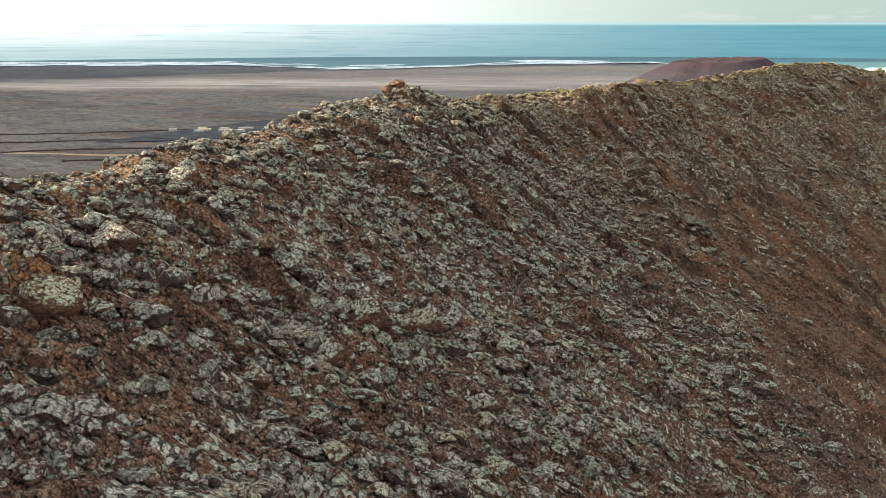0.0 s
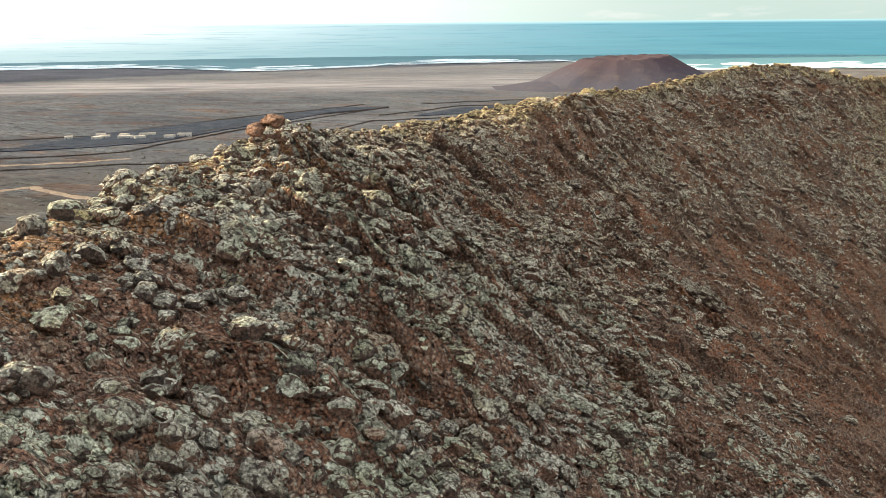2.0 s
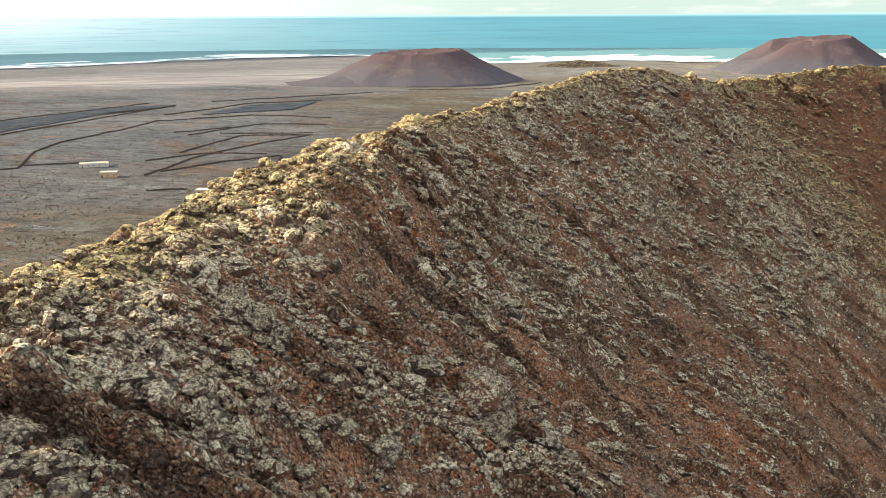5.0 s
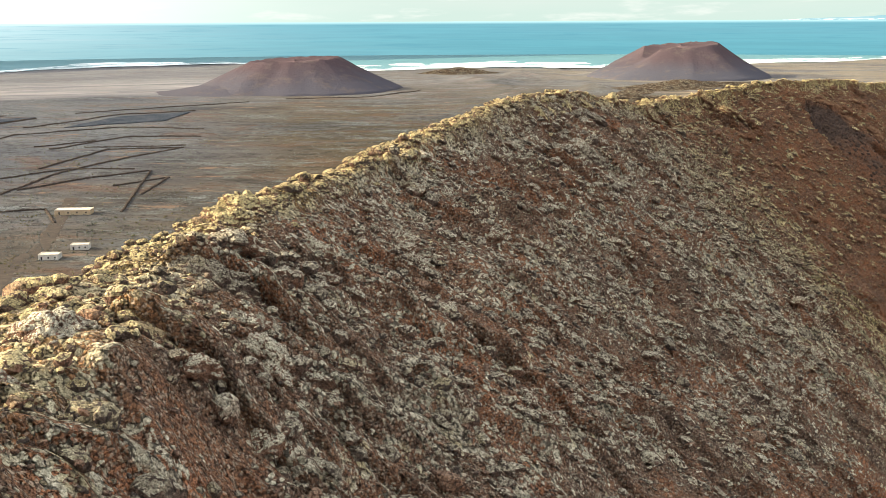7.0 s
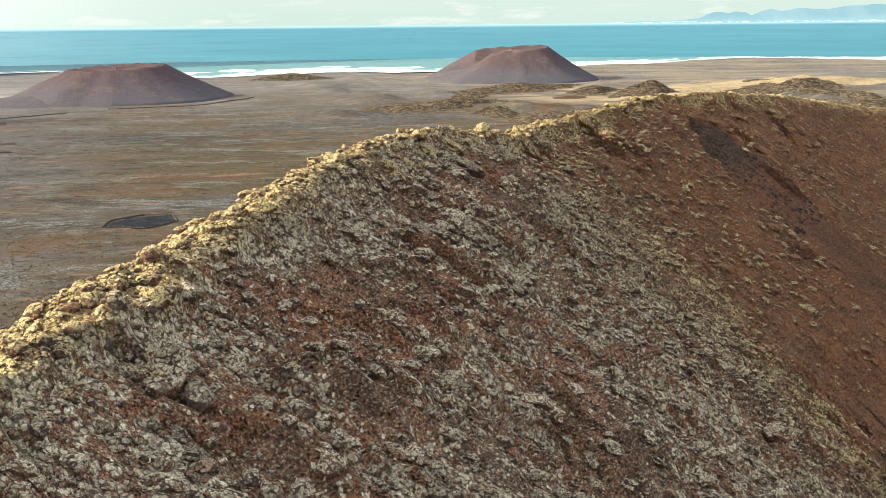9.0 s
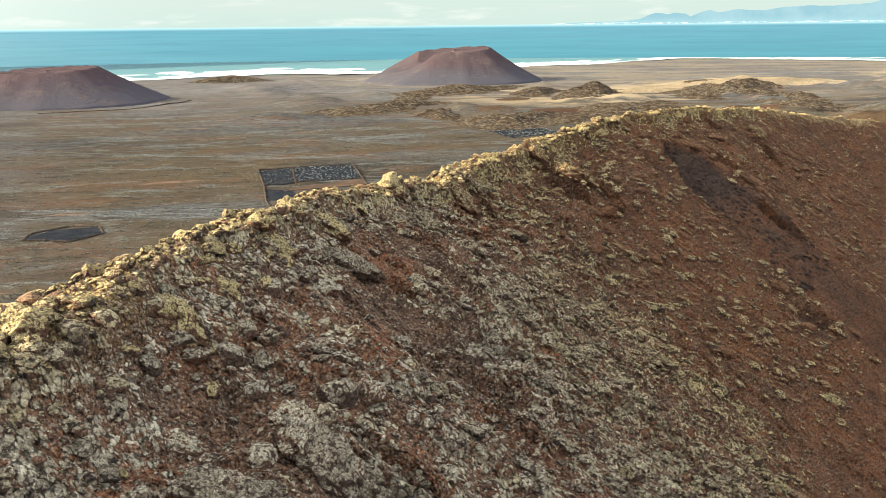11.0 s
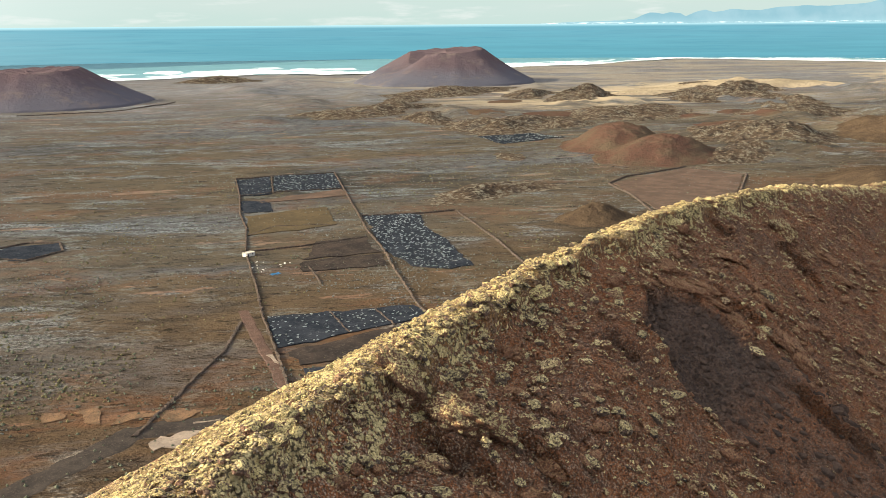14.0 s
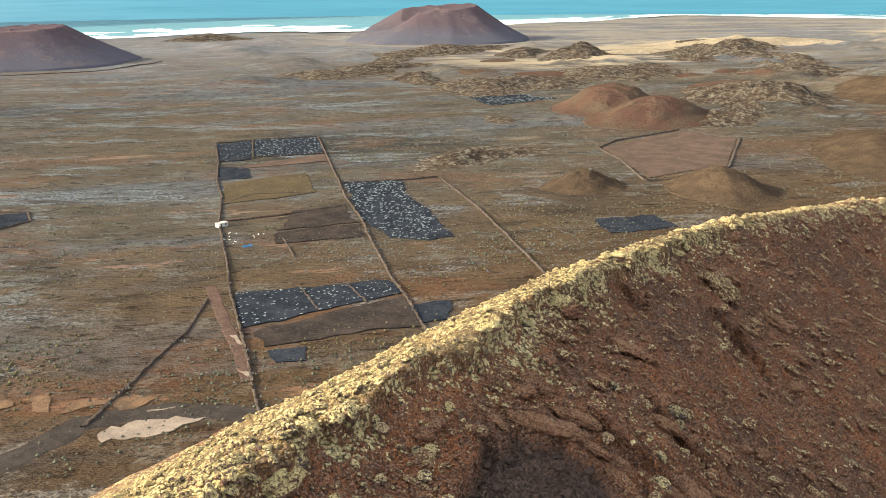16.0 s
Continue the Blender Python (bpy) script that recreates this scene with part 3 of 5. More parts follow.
    amp = smooth(fbm(i * 7.31, d / (length * 1.8) + i * 3.7, 3, seed + 1), -0.15, 0.55)
    return amp * f ** 1.4 * (1 - smooth(f, 0.80, 0.97))


def bed_height(k, d):
    """How far the lava beds stand out of the cinder."""
    s = np.radians(k) * 168.0
    ragged = 0.30 * fbm(d / 1.1, s / 1.4, 3, 81)
    h = np.zeros(np.shape(k))
    for at, d0, d1, high, back in BEDS:
        off = (k - at) * 2.93 - 0.9 * fbm(d / 3.2, k * 0 + at, 3, 31) - ragged
        step_ = np.where(off < 0, np.exp(np.minimum(off, 0) / back), 1 - smooth(off, 0.0, 0.32)) - 0.5 * np.exp(-((off - 0.6) / 0.32) ** 2)
        ends = smooth(d + ragged, d0 - 0.8, d0 + 0.6) * (1 - smooth(d + ragged * 2, d1 - 1.6, d1 + 0.8))
        one = 1.25 * high * step_ * ends * (0.75 + 0.5 * np.abs(fbm(s / 1.3, d / 1.3, 2, 33)))
        h = np.where(np.abs(one) > np.abs(h), one, h)
    inner = smooth(d, 0.3, 5)
    rough = 0.35 + 0.65 * smooth(k, 110, 124)
    small = 0.8 * saw(s + 0.35 * d, d, 4.6, 83) * (0.35 + 0.65 * smooth(k, 118, 130)) + 0.8 * saw(s + 0.25 * d, d, 1.9, 84) + 0.36 * saw(s + 0.2 * d, d, 0.95, 85)
    near = 1 - smooth(np.abs(d - 10), 40, 70)
    return (h + near * rough * (0.25 + 0.75 * inner) * small * (1 - 0.55 * smooth(h, 0.2, 0.6))) * (1 - gully(k, d) * (1 - smooth(d, 11, 14)))


def rim_height(k, d, fine=True):
    x, y = from_polar(k, d)
    s = np.radians(k) * 168.0              # metres along the rim
    z = rim_base(k, d)
    near = 1 - smooth(np.abs(d - 10), 60, 110)
    inner = smooth(d, 1, 9)
    rough = 0.45 + 0.55 * smooth(k, 108, 128)     # the far end is smoother cinder
    z = z + near * (0.25 + 0.25 * inner) * fbm(x / 6.5, y / 6.5, 3, 1) - 0.42 * near
    z = z + near * (1 - inner) * 0.22 * fbm(s / 3.0, d / 3.0, 3, 2)
    # runnels that run down the inner slope
    z = z + near * inner * rough * 0.22 * fbm(s / 1.5 + 0.12 * d, d / 9.0, 4, 3)
    # a hump of lava below the rock knob, and a rounder crest before the scar
    z = z + 1.05 * np.exp(-((k - 172.8) / 2.3) ** 2 - ((d - 6.2) / 4.2) ** 2) + 0.35 * np.exp(-((k - 170.6) / 0.9) ** 2 - ((d - 0.6) / 1.6) ** 2)
    z = z - 0.75 * np.exp(-((d - 2.2) / 1.9) ** 2) * smooth(k, 107.5, 110) * (1 - smooth(k, 119, 123))
    z = z - 0.55 * np.exp(-((d - 3.2) / 2.4) ** 2) * smooth(k, 126, 132) * (1 - smooth(k, 146, 150))
    z = z - 0.85 * lip(k, d) * (1 - smooth(d, 2.0, 6.0))
    z = z + 1.35 * shoulder(k) * smooth(d, 0.3, 3.8) * (1 - smooth(d, 4.4, 7.0))
    z = z + bed_height(k, d)
    g = gully(k, d)
    z = z - g * (1.75 - 0.75 * smooth(d, 7, 12)) * (0.75 + 0.25 * smooth(k, 103.5, 106)) + 0.35 * np.exp(-((k - 102.2 + 0.09 * d) / 0.7) ** 2) * smooth(d, 5, 9) * (1 - smooth(d, 24, 32))
    z = z - 2.2 * hollow(k, d)
    if fine:
        quiet = (0.6 + 0.4 * inner) * (0.35 + 0.65 * smooth(lichen_cover(k, d), 0.1, 0.6))
        z = z + near * quiet * rough * (0.42 * lumps(x / 1.9, y / 1.9, 11) - 0.2)
        z = z + near * quiet * 0.45 * rough * lumps(x / 0.95, y / 0.95, 6)
        z = z + near * np.maximum(quiet, 0.9 * g) * 0.34 * (0.4 + 0.6 * np.maximum(rough, g)) * lumps(x / 0.5, y / 0.5, 7)
        z = z + near * 0.12 * fbm(x / 0.7, y / 0.7, 3, 8) + g * 0.5 * lumps(x / 1.3, y / 1.3, 12)
    return z


def lichen_cover(k, d):
    """How far grey lichen covers the ground, 0 to 1."""
    x, y = from_polar(k, d)
    s = np.radians(k) * 168.0
    c = 0.20 + 0.44 * smooth(k, 110, 126) + 0.12 * smooth(k, 160, 172)
    c = c + 0.42 * fbm(x / 5, y / 5, 4, 21) + 0.3 * fbm(s / 1.1 + 0.1 * d, d / 5, 4, 22)
    c = c + 0.75 * (1 - smooth(d, 0.5, 3.5)) * (1 - 0.9 * smooth(k, 160, 169)) - 0.10 - 0.28 * smooth(d, 5, 16) * (1 - 0.6 * smooth(k, 164, 174)) * (1 - 0.9 * smooth(k, 116, 124) * (1 - smooth(k, 150, 158)))
    c = c + 0.4 * smooth(d, 4, 9) * smooth(k, 116, 122) * (1 - smooth(k, 134, 142))
    c = c + 0.75 * dike(k, d, 171.5, 3.2, 1, 14) + 0.35 * shoulder(k) * (1 - smooth(d, 3.5, 5.5))
    c = c + (0.14 * smooth(k, 142, 150) * (1 - smooth(k, 172, 176)) + 0.16 * smooth(k, 166, 168) * (1 - smooth(k, 172, 175))) * smooth(d, 1, 3) * (1 - smooth(d, 12, 16)) + 0.45 * crust_patch(k, d)
    return np.clip(c - gully(k, d), 0, 1)


def height_at(x, y, fine=True):
    k, d = polar(np.asarray(x, float), np.asarray(y, float))
    return rim_height(k, d, fine)


# ---- mesh helpers ----
def mesh_from(name, verts, faces, material, smooth_faces=False, floats=()):
    me = bpy.data.meshes.new(name)
    verts = np.asarray(verts, np.float32)
    faces = np.asarray(faces, np.int32)
    n, w = faces.shape
    me.vertices.add(len(verts))
    me.vertices.foreach_set("co", verts.ravel())
    me.loops.add(n * w)
    me.loops.foreach_set("vertex_index", faces.ravel())
    me.polygons.add(n)
    me.polygons.foreach_set("loop_start", np.arange(n, dtype=np.int32) * w)
    me.polygons.foreach_set("use_smooth", np.full(n, smooth_faces))
    for key, values in floats:
        me.attributes.new(key, "FLOAT", "POINT").data.foreach_set("value", np.asarray(values, np.float32).ravel())
    me.update(calc_edges=True)
    me.materials.append(material)
    return me


def grid_faces(rows, cols, wrap=False):
    i = np.arange(rows if wrap else rows - 1)[:, None]
    j = np.arange(cols - 1)[None, :]
    a = i * cols + j
    b = ((i + 1) % rows) * cols + j
    return np.stack([a, b, b + 1, a + 1], -1).reshape(-1, 4)


def part(name, bm, material, parent=None, label=""):
    me = bpy.data.meshes.new(name)
    bm.to_mesh(me)
    bm.free()
    me.materials.append(material)
    ob = new(name, me)
    if parent:
        ob.parent = parent
    if label:
        ob["label"] = label
    return ob


# ---- crater rim ----
def crater():
    ks = np.concatenate([np.arange(-90, 74, 2.0), np.arange(75, 98, 0.16), np.arange(98, 187, 0.072), np.arange(188, 270, 2.0)])
    ds = np.concatenate([-np.geomspace(205, 12.5, 22), np.arange(-12, -4, 0.4), np.arange(-4, 19, 0.21), np.arange(19, 30, 0.33), np.geomspace(30.3, 150, 56)])
    k, d = np.meshgrid(ks, ds, indexing="ij")
    d[:, -1] = along(k[:, -1], RIM_R) - 0.5
    # broken edges of the beds lean over their foot
    x, y = from_polar(k + 0.2 * bed_height(k, d), d)
    z = np.maximum(rim_height(k, d), -2.0)
    verts = np.stack([x, y, z], -1).reshape(-1, 3)
    knobs = np.maximum(np.maximum(lumps(x / 0.95, y / 0.95, 6), 0.85 * lumps(x / 0.5, y / 0.5, 7)), 0.9 * smooth(bed_height(k, d), 0.15, 0.6))
    # the scar value also blackens the caves, painting in their shade
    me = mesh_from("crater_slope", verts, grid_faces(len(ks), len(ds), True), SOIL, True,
                   (("lichen", lichen_cover(k, d)), ("knobs", knobs), ("scar", np.clip(0.9 * gully(k, d) * (1 - 0.72 * smooth(d, 9, 14)) + hollow(k, d), 0, 1)), ("crest", np.maximum(1 - smooth(ragged_edge(k, d), -0.1, 1.0 + 1.0 * smooth(k, 143, 150)), 0.7 * shoulder(k) * (1 - smooth(d, 2.5, 4.5))) * smooth(k, 80, 90) * (1 - smooth(k, 168, 180)) * smooth(d, -26, -9))))
    return tagged(new("crater_slope", me), "red-brown cinder crater rim crusted with grey lichen", "crater rim", kind="structure")


crater()


# ---- rocks ----
def rock_template(seed, level, flat=0.75, sharp=0.35):
    bm = bmesh.new()
    bmesh.ops.create_icosphere(bm, subdivisions=level, radius=1.0)
    rng = np.random.default_rng(seed)
    v = np.array([q.co[:] for q in bm.verts])
    f = np.array([[q.index for q in p.verts] for p in bm.faces])
    bm.free()
    # cut by a few planes for broken faces, then roughen
    for _ in range(7 if level > 1 else 4):
        n = rng.normal(size=3)
        n /= np.linalg.norm(n)
        cut = rng.uniform(0.55, 0.85)
        over = np.maximum(v @ n - cut, 0)
        v = v - 0.9 * over[:, None] * n
    bumpy = fbm(v[:, 0] * 1.6 + seed, v[:, 1] * 1.6 + v[:, 2] * 1.9, 4, seed) * sharp * 0.5
    if level > 2:
        bumpy = bumpy + 0.16 * lumps(v[:, 0] * 2.6 + v[:, 2] * 1.3, v[:, 1] * 2.6 - v[:, 2] * 1.7 + seed, seed) + 0.08 * lumps(v[:, 0] * 6 + v[:, 2] * 3, v[:, 1] * 6 - v[:, 2] * 4 + seed, seed + 2)
    v = v * (1 + bumpy)[:, None] * np.array([1.0, rng.uniform(0.65, 0.95), flat * rng.uniform(0.75, 1.1)])
    return v * 0.5, f


def ball(level):
    bm = bmesh.new()
    bmesh.ops.create_icosphere(bm, subdivisions=level, radius=1.0)
    v = np.array([q.co[:] for q in bm.verts])
    f = np.array([[q.index for q in p.verts] for p in bm.faces])
    bm.free()
    return v, f


def clump_template(seed, lumps_of, wide=0.8, tall=0.5, core=2, reach=0.8):
    """Knobs of several sizes grown together on a low core; lumps_of: (how many, level, radius)."""
    rng = np.random.default_rng(seed)
    verts, faces, base = [], [], 0
    shape = np.array([1.0, wide, tall])
    pieces = [(np.zeros(3), shape * 0.8, core)] if core else []
    for count, level, radius in lumps_of:
        for n in range(count):
            way = rng.normal(size=3)
            way[2] = abs(way[2]) * 0.9 - 0.25
            way /= np.linalg.norm(way)
            r = radius * rng.uniform(0.65, 1.35)
            pieces.append((way * shape * reach * rng.uniform(0.75, 1.1), r * np.array([rng.uniform(0.9, 1.4), rng.uniform(0.8, 1.2), rng.uniform(0.6, 0.9)]), level))
    for n, (at, scale, level) in enumerate(pieces):
        v, f = ball(level)
        spin = Matrix.Rotation(rng.uniform(0, 6.28), 3, "Z")
        rough = 1 + (0.30 if level > 1 else 0.0) * fbm(v[:, 0] * 1.9 + seed + n, v[:, 1] * 1.9 + v[:, 2] * 2.3, 3, seed + n)
        rough = rough + rng.uniform(-0.16, 0.16, len(v))
        verts.append((v * rough[:, None] * scale) @ np.array(spin) + at)
        faces.append(f + base)
        base += len(v)
    return np.concatenate(verts) * 0.5, np.concatenate(faces)


def crusted_template(seed, level, sets, wide=0.8, tall=0.5, rough=0.06):
    """One closed skin over knobs that have grown together; sets: (how many, radius, how far out)."""
    rng = np.random.default_rng(seed)
    v, f = ball(level)
    reach = np.full(len(v), 0.62)
    for count, radius, out in sets:
        for _ in range(count):
            way = rng.normal(size=3)
            way[2] = abs(way[2]) - 0.3
            c = way / np.linalg.norm(way) * out * rng.uniform(0.8, 1.1)
            r = radius * rng.uniform(0.6, 1.3)
            along_c = v @ c
            under = r * r - (c @ c - along_c ** 2)
            hit = np.where((under > 0) & (along_c > 0), along_c + np.sqrt(np.maximum(under, 0)), 0)
            reach = np.maximum(reach, hit)
    reach = reach * (1 + rough * fbm(v[:, 0] * 5 + seed, v[:, 1] * 5 + v[:, 2] * 6, 3, seed) + 0.18 * fbm(v[:, 0] * 1.3 + seed, v[:, 1] * 1.3 - v[:, 2] * 1.5, 2, seed + 3))
    return v * reach[:, None] * np.array([1.0, wide, tall]) * 0.5, f


def slope_frame(x, y):
    """Slope's lean at many places, from the smooth ground."""
    e = 0.6
    zx = (height_at(x + e, y, False) - height_at(x - e, y, False)) / (2 * e)
    zy = (height_at(x, y + e, False) - height_at(x, y - e, False)) / (2 * e)
    n = np.stack([-zx, -zy, np.ones_like(zx)], -1)
    return n / np.linalg.norm(n, axis=-1, keepdims=True)


def crest_gold(k, d):
    """Where lichen is yellow, with warm sunlight put into its colour: along the crest, and on the sunny shoulder."""
    return np.maximum(1 - smooth(d, 0.0, 1.2 + 1.2 * smooth(k, 143, 150)), 0.9 * shoulder(k) * (1 - smooth(d, 3, 5.5))) * (1 - smooth(k, 160, 170))


def scatter(name, count, k_range, d_range, sizes, levels, seed, material, label, category, sink=0.2, power=2.2, favour=None, long=0.0, clumps=None):
    rng = np.random.default_rng(seed)
    k = rng.uniform(*k_range, count * 4)
    d = d_range[0] + (d_range[1] - d_range[0]) * rng.uniform(0, 1, count * 4) ** 1.15
    keep = rng.uniform(0, 1, count * 4) < (favour(k, d) if favour else 1.0)
    k, d = k[keep][:count], d[keep][:count]
    count = len(k)
    x, y = from_polar(k, d)
    z = rim_height(k, d)
    size = sizes[0] + (sizes[1] - sizes[0]) * rng.uniform(0, 1, count) ** power
    lean = slope_frame(x, y)
    up = lean * 0.45 + np.array([0, 0, 0.55]) + rng.normal(0, 0.16, (count, 3))
    up /= np.linalg.norm(up, axis=1, keepdims=True)
    # stones on the steep inner face lie lengthwise down the slope
    fall = np.arctan2(lean[:, 1], lean[:, 0])
    lying = smooth(d, 4, 12)
    yaw = fall + rng.uniform(-np.pi, np.pi, count) * (1 - 0.85 * lying)
    side = np.stack([np.cos(yaw), np.sin(yaw), np.zeros(count)], -1)
    side -= (side * up).sum(1, keepdims=True) * up
    side /= np.linalg.norm(side, axis=1, keepdims=True)
    third = np.cross(up, side)
    stretch = 1 + long * lying * rng.uniform(0.3, 1.6, count)
    templates = [rock_template(seed * 31 + j, levels, 0.5 + 0.2 * (j % 3)) for j in range(10)]
    if clumps:
        templates = [clump_template(seed * 31 + j, clumps, 0.8, 0.45 + 0.1 * (j % 3), 0, 0.55) for j in range(3)] + templates
    pick = rng.integers(0, len(templates), count)
    crest = crest_gold(k, d)
    verts, faces, golds, base = [], [], [], 0
    for j, (tv, tf) in enumerate(templates):
        w = np.where(pick == j)[0]
        if not len(w):
            continue
        rot = np.stack([side[w] * stretch[w][:, None], third[w], up[w]], 1)
        p = np.einsum("vi,nij->nvj", tv, rot) * size[w][:, None, None]
        p += np.stack([x[w], y[w], z[w] + size[w] * (0.2 - sink)], -1)[:, None]
        verts.append(p.reshape(-1, 3))
        golds.append(np.repeat(crest[w], len(tv)))
        faces.append((tf[None] + (base + np.arange(len(w)) * len(tv))[:, None, None]).reshape(-1, 3))
        base += len(w) * len(tv)
    me = mesh_from(name, np.concatenate(verts), np.concatenate(faces), material, False, (("crest", np.concatenate(golds)),))
    return tagged(new(name, me), label, category, kind="stuff")


def lichen_wish(k, d):
    return (0.3 + 0.7 * smooth(lichen_cover(k, d), 0.15, 0.7)) * (1 - gully(k, d))


def crust_wish(k, d):
    return np.clip(2.2 * bed_height(k, d) - 0.15 + 0.7 * crust_patch(k, d), 0.05, 1)


def open_wish(k, d):
    return (1 - smooth(k, 112, 121)) * (1 - gully(k, d))


def outer_wish(k, d):
    return smooth(k, 92, 100) * (1 - smooth(k, 140, 150))


def crest_wish(k, d):
    return np.exp(-((d + 0.4) / 2.0) ** 2) * (1 - 0.9 * smooth(k, 158, 168))


scatter("rusty_rubble", 1700, (78, 119), (1.5, 32), (0.25, 1.0), 2, 13, BROWN, "rusty lava rubble strewn over the cinder slope", "rubble", 0.1, 2.2, open_wish, 0.45, ((5, 1, 0.5),))
scatter("lava_rubble", 7600, (106, 187), (-3, 24), (0.2, 0.95), 2, 3, ROCK, "grey lichen-crusted lava rubble strewn over the cinder slope", "rubble", 0.05, 1.9, lichen_wish, 0.3, ((5, 1, 0.5),))
scatter("cinder_stones", 9500, (82, 121), (1.5, 26), (0.10, 0.38), 1, 14, BROWN, "rusty brown cinder stones lying on the slope", "stones", 0.04, 1.8, open_wish, 0.35)
scatter("small_stones", 27000, (108, 187), (-3, 27), (0.09, 0.36), 1, 4, STONE, "small loose lava stones lying on the slope", "stones", 0.04, 1.5, lichen_wish, 0.5)
scatter("near_rubble", 1500, (174, 187), (0.5, 15), (0.2, 0.85), 2, 18, ROCK, "pale lichened lava blocks lying close together", "rubble", 0.08, 1.8, None, 0.2, ((5, 1, 0.5),))
scatter("crust_knobs", 8500, (161, 176), (0, 15), (0.14, 0.5), 1, 19, OUTCROP, "knobs of pale crust grown over the lava beds", "crust", 0.1, 1.7, crust_wish, 0.2)
scatter("scar_rubble", 420, (102.2, 107.6), (3.6, 20), (0.15, 0.8), 2, 17, SCARROCK, "dark broken rock in the slumped scar below the rim", "rubble", 0.16, 2.6, gully, 0.4)
scatter("outer_rubble", 3500, (92, 150), (-14, -2.5), (0.18, 0.6), 1, 15, CREST, "yellow lichened rubble on the outer slope", "rubble", 0.08, 1.8, outer_wish)
scatter("crest_rubble", 1500, (76, 187), (-3.5, 3.0), (0.2, 0.75), 2, 5, CREST, "pale yellow lichened rubble along the crest", "rubble", 0.12, 3.2, crest_wish, 0.0, ((5, 1, 0.5),))


def dike_wish(k, d):
    w = sum(dike(k, d, at, 0.6, d0, d1) for at, d0, d1, _, _ in BEDS)
    return (1 - gully(k, d)) * np.clip(w + smooth(fbm(np.radians(k) * 52.5 + 0.1 * d, d / 5.5, 4, 4), 0.36, 0.5) * 0.25, 0, 1)


scatter("outcrop_rocks", 900, (100, 187), (-1, 26), (0.4, 1.35), 2, 6, ROCK, "jagged lichened lava outcropping down the slope", "outcrop", 0.1, 2.0, dike_wish, 0.5, ((4, 2, 0.5), (4, 1, 0.35)))

def outcrop_template(seed):
    rng = np.random.default_rng(seed)
    return crusted_template(seed, 5 if seed < 305 else 4 if seed < 310 else 3, ((7, 0.5, 0.55), (30, 0.26, 0.8), (110, 0.13, 0.95)), rng.uniform(0.5, 0.75), rng.uniform(0.36, 0.48), 0.1)


# place and length of ribs and ledges of crusted lava that stand out of the slope
OUTCROPS_A = [(-0.8, 55.9, 2.6), (-0.7, 58.2, 3.0), (1.2, 57.4, 2.6), (2.4, 55.9, 3.0), (4.3, 57.0, 2.4), (3.6, 59.8, 2.2), (5.6, 61.8, 2.6), (6.6, 57.6, 2.6), (9.0, 57.4, 2.4),
            (11.5, 57.2, 2.6), (0.8, 60.9, 2.0), (2.2, 54.0, 2.0), (16.3, 82.0, 2.6), (20.8, 75.0, 3.2), (6.1, 73.9, 2.2), (9.3, 80.8, 2.6), (16.6, 102.2, 2.2), (56.8, 141.5, 3.2),
            (53.2, 139.3, 2.2), (84.2, 170.3, 3.2), (75.2, 162.3, 2.6), (102.0, 177.7, 4.0), (100.5, 180.3, 2.8), (130.6, 177.4, 3.4), (154.3, 195.1, 3.0), (-2.0, 28.2, 1.4), (-3.0, 39.5, 1.3)]
OUTCROPS_B = [(21.7, 109.2, 2.6), (22.4, 110.6, 2.2), (21.6, 106.5, 1.9), (21.9, 105.0, 2.2), (20.8, 110.9, 1.8), (24.3, 119.4, 2.2), (20.5, 106.8, 1.2), (33.7, 122.7, 2.0), (32.0, 115.0, 1.2), (53.8, 140.4, 2.4),
            (37.0, 118.7, 1.3), (60.9, 152.0, 2.0), (57.5, 149.0, 1.6), (55.0, 146.7, 1.9), (65.0, 153.4, 2.6), (59.5, 148.6, 1.2), (67.7, 151.8, 1.9), (65.6, 156.0, 2.2), (59.5, 146.0, 1.5), (-3.4, 43.8, 1.4),
            (-2.3, 45.4, 1.8), (-2.9, 42.8, 1.1), (-1.9, 43.1, 1.2), (-0.8, 50.2, 1.6), (0.8, 52.4, 1.8), (0.8, 60.7, 2.0), (6.7, 65.5, 2.4), (0.9, 61.4, 2.0), (1.4, 59.8, 1.9), (2.2, 59.7, 2.2), (3.0, 61.4, 2.0), (1.8, 61.2, 2.2), (0.7, 58.9, 1.6), (3.2, 60.3, 1.8), (2.1, 58.7, 1.7)]
# long narrow ledges of rusty lava on the cinder slope beside the scar
LEDGES = [(133.0, 181.0, 3.2), (133.4, 178.0, 3.6), (129.6, 186.0, 2.6), (156.7, 196.7, 2.8), (156.0, 189.9, 2.4), (145.2, 181.3, 2.2), (129.1, 188.4, 2.0), (135.4, 184.8, 2.6),
          (157.8, 193.0, 2.6), (138.3, 189.9, 2.4), (116.0, 180.6, 1.4), (101.2, 174.2, 2.2), (98.4, 170.7, 1.8)]


def outcrops():
    rng = np.random.default_rng(23)
    meshes = [mesh_from("outcrop", *outcrop_template(300 + j), OUTCROP, True) for j in range(15)]
    browner = [me.copy() for me in meshes]
    for me in browner:
        me.materials[0] = LEDGE
    golden = [me.copy() for me in meshes]
    for me in golden:
        me.materials[0] = CREST
    places = [p for p in OUTCROPS_A + OUTCROPS_B if not in_scar(p[0], p[1])]
    while len(places) < 125:
        k, d = rng.uniform(108, 184), rng.uniform(1.5, 22)
        if rng.uniform() < lichen_wish(np.array(k), np.array(d)) and gully(np.array(k), np.array(d)) < 0.1:
            x, y = from_polar(np.array(k), np.array(d))
            places.append((float(x), float(y), float(rng.uniform(0.9, 2.3))))
    last = len(places)
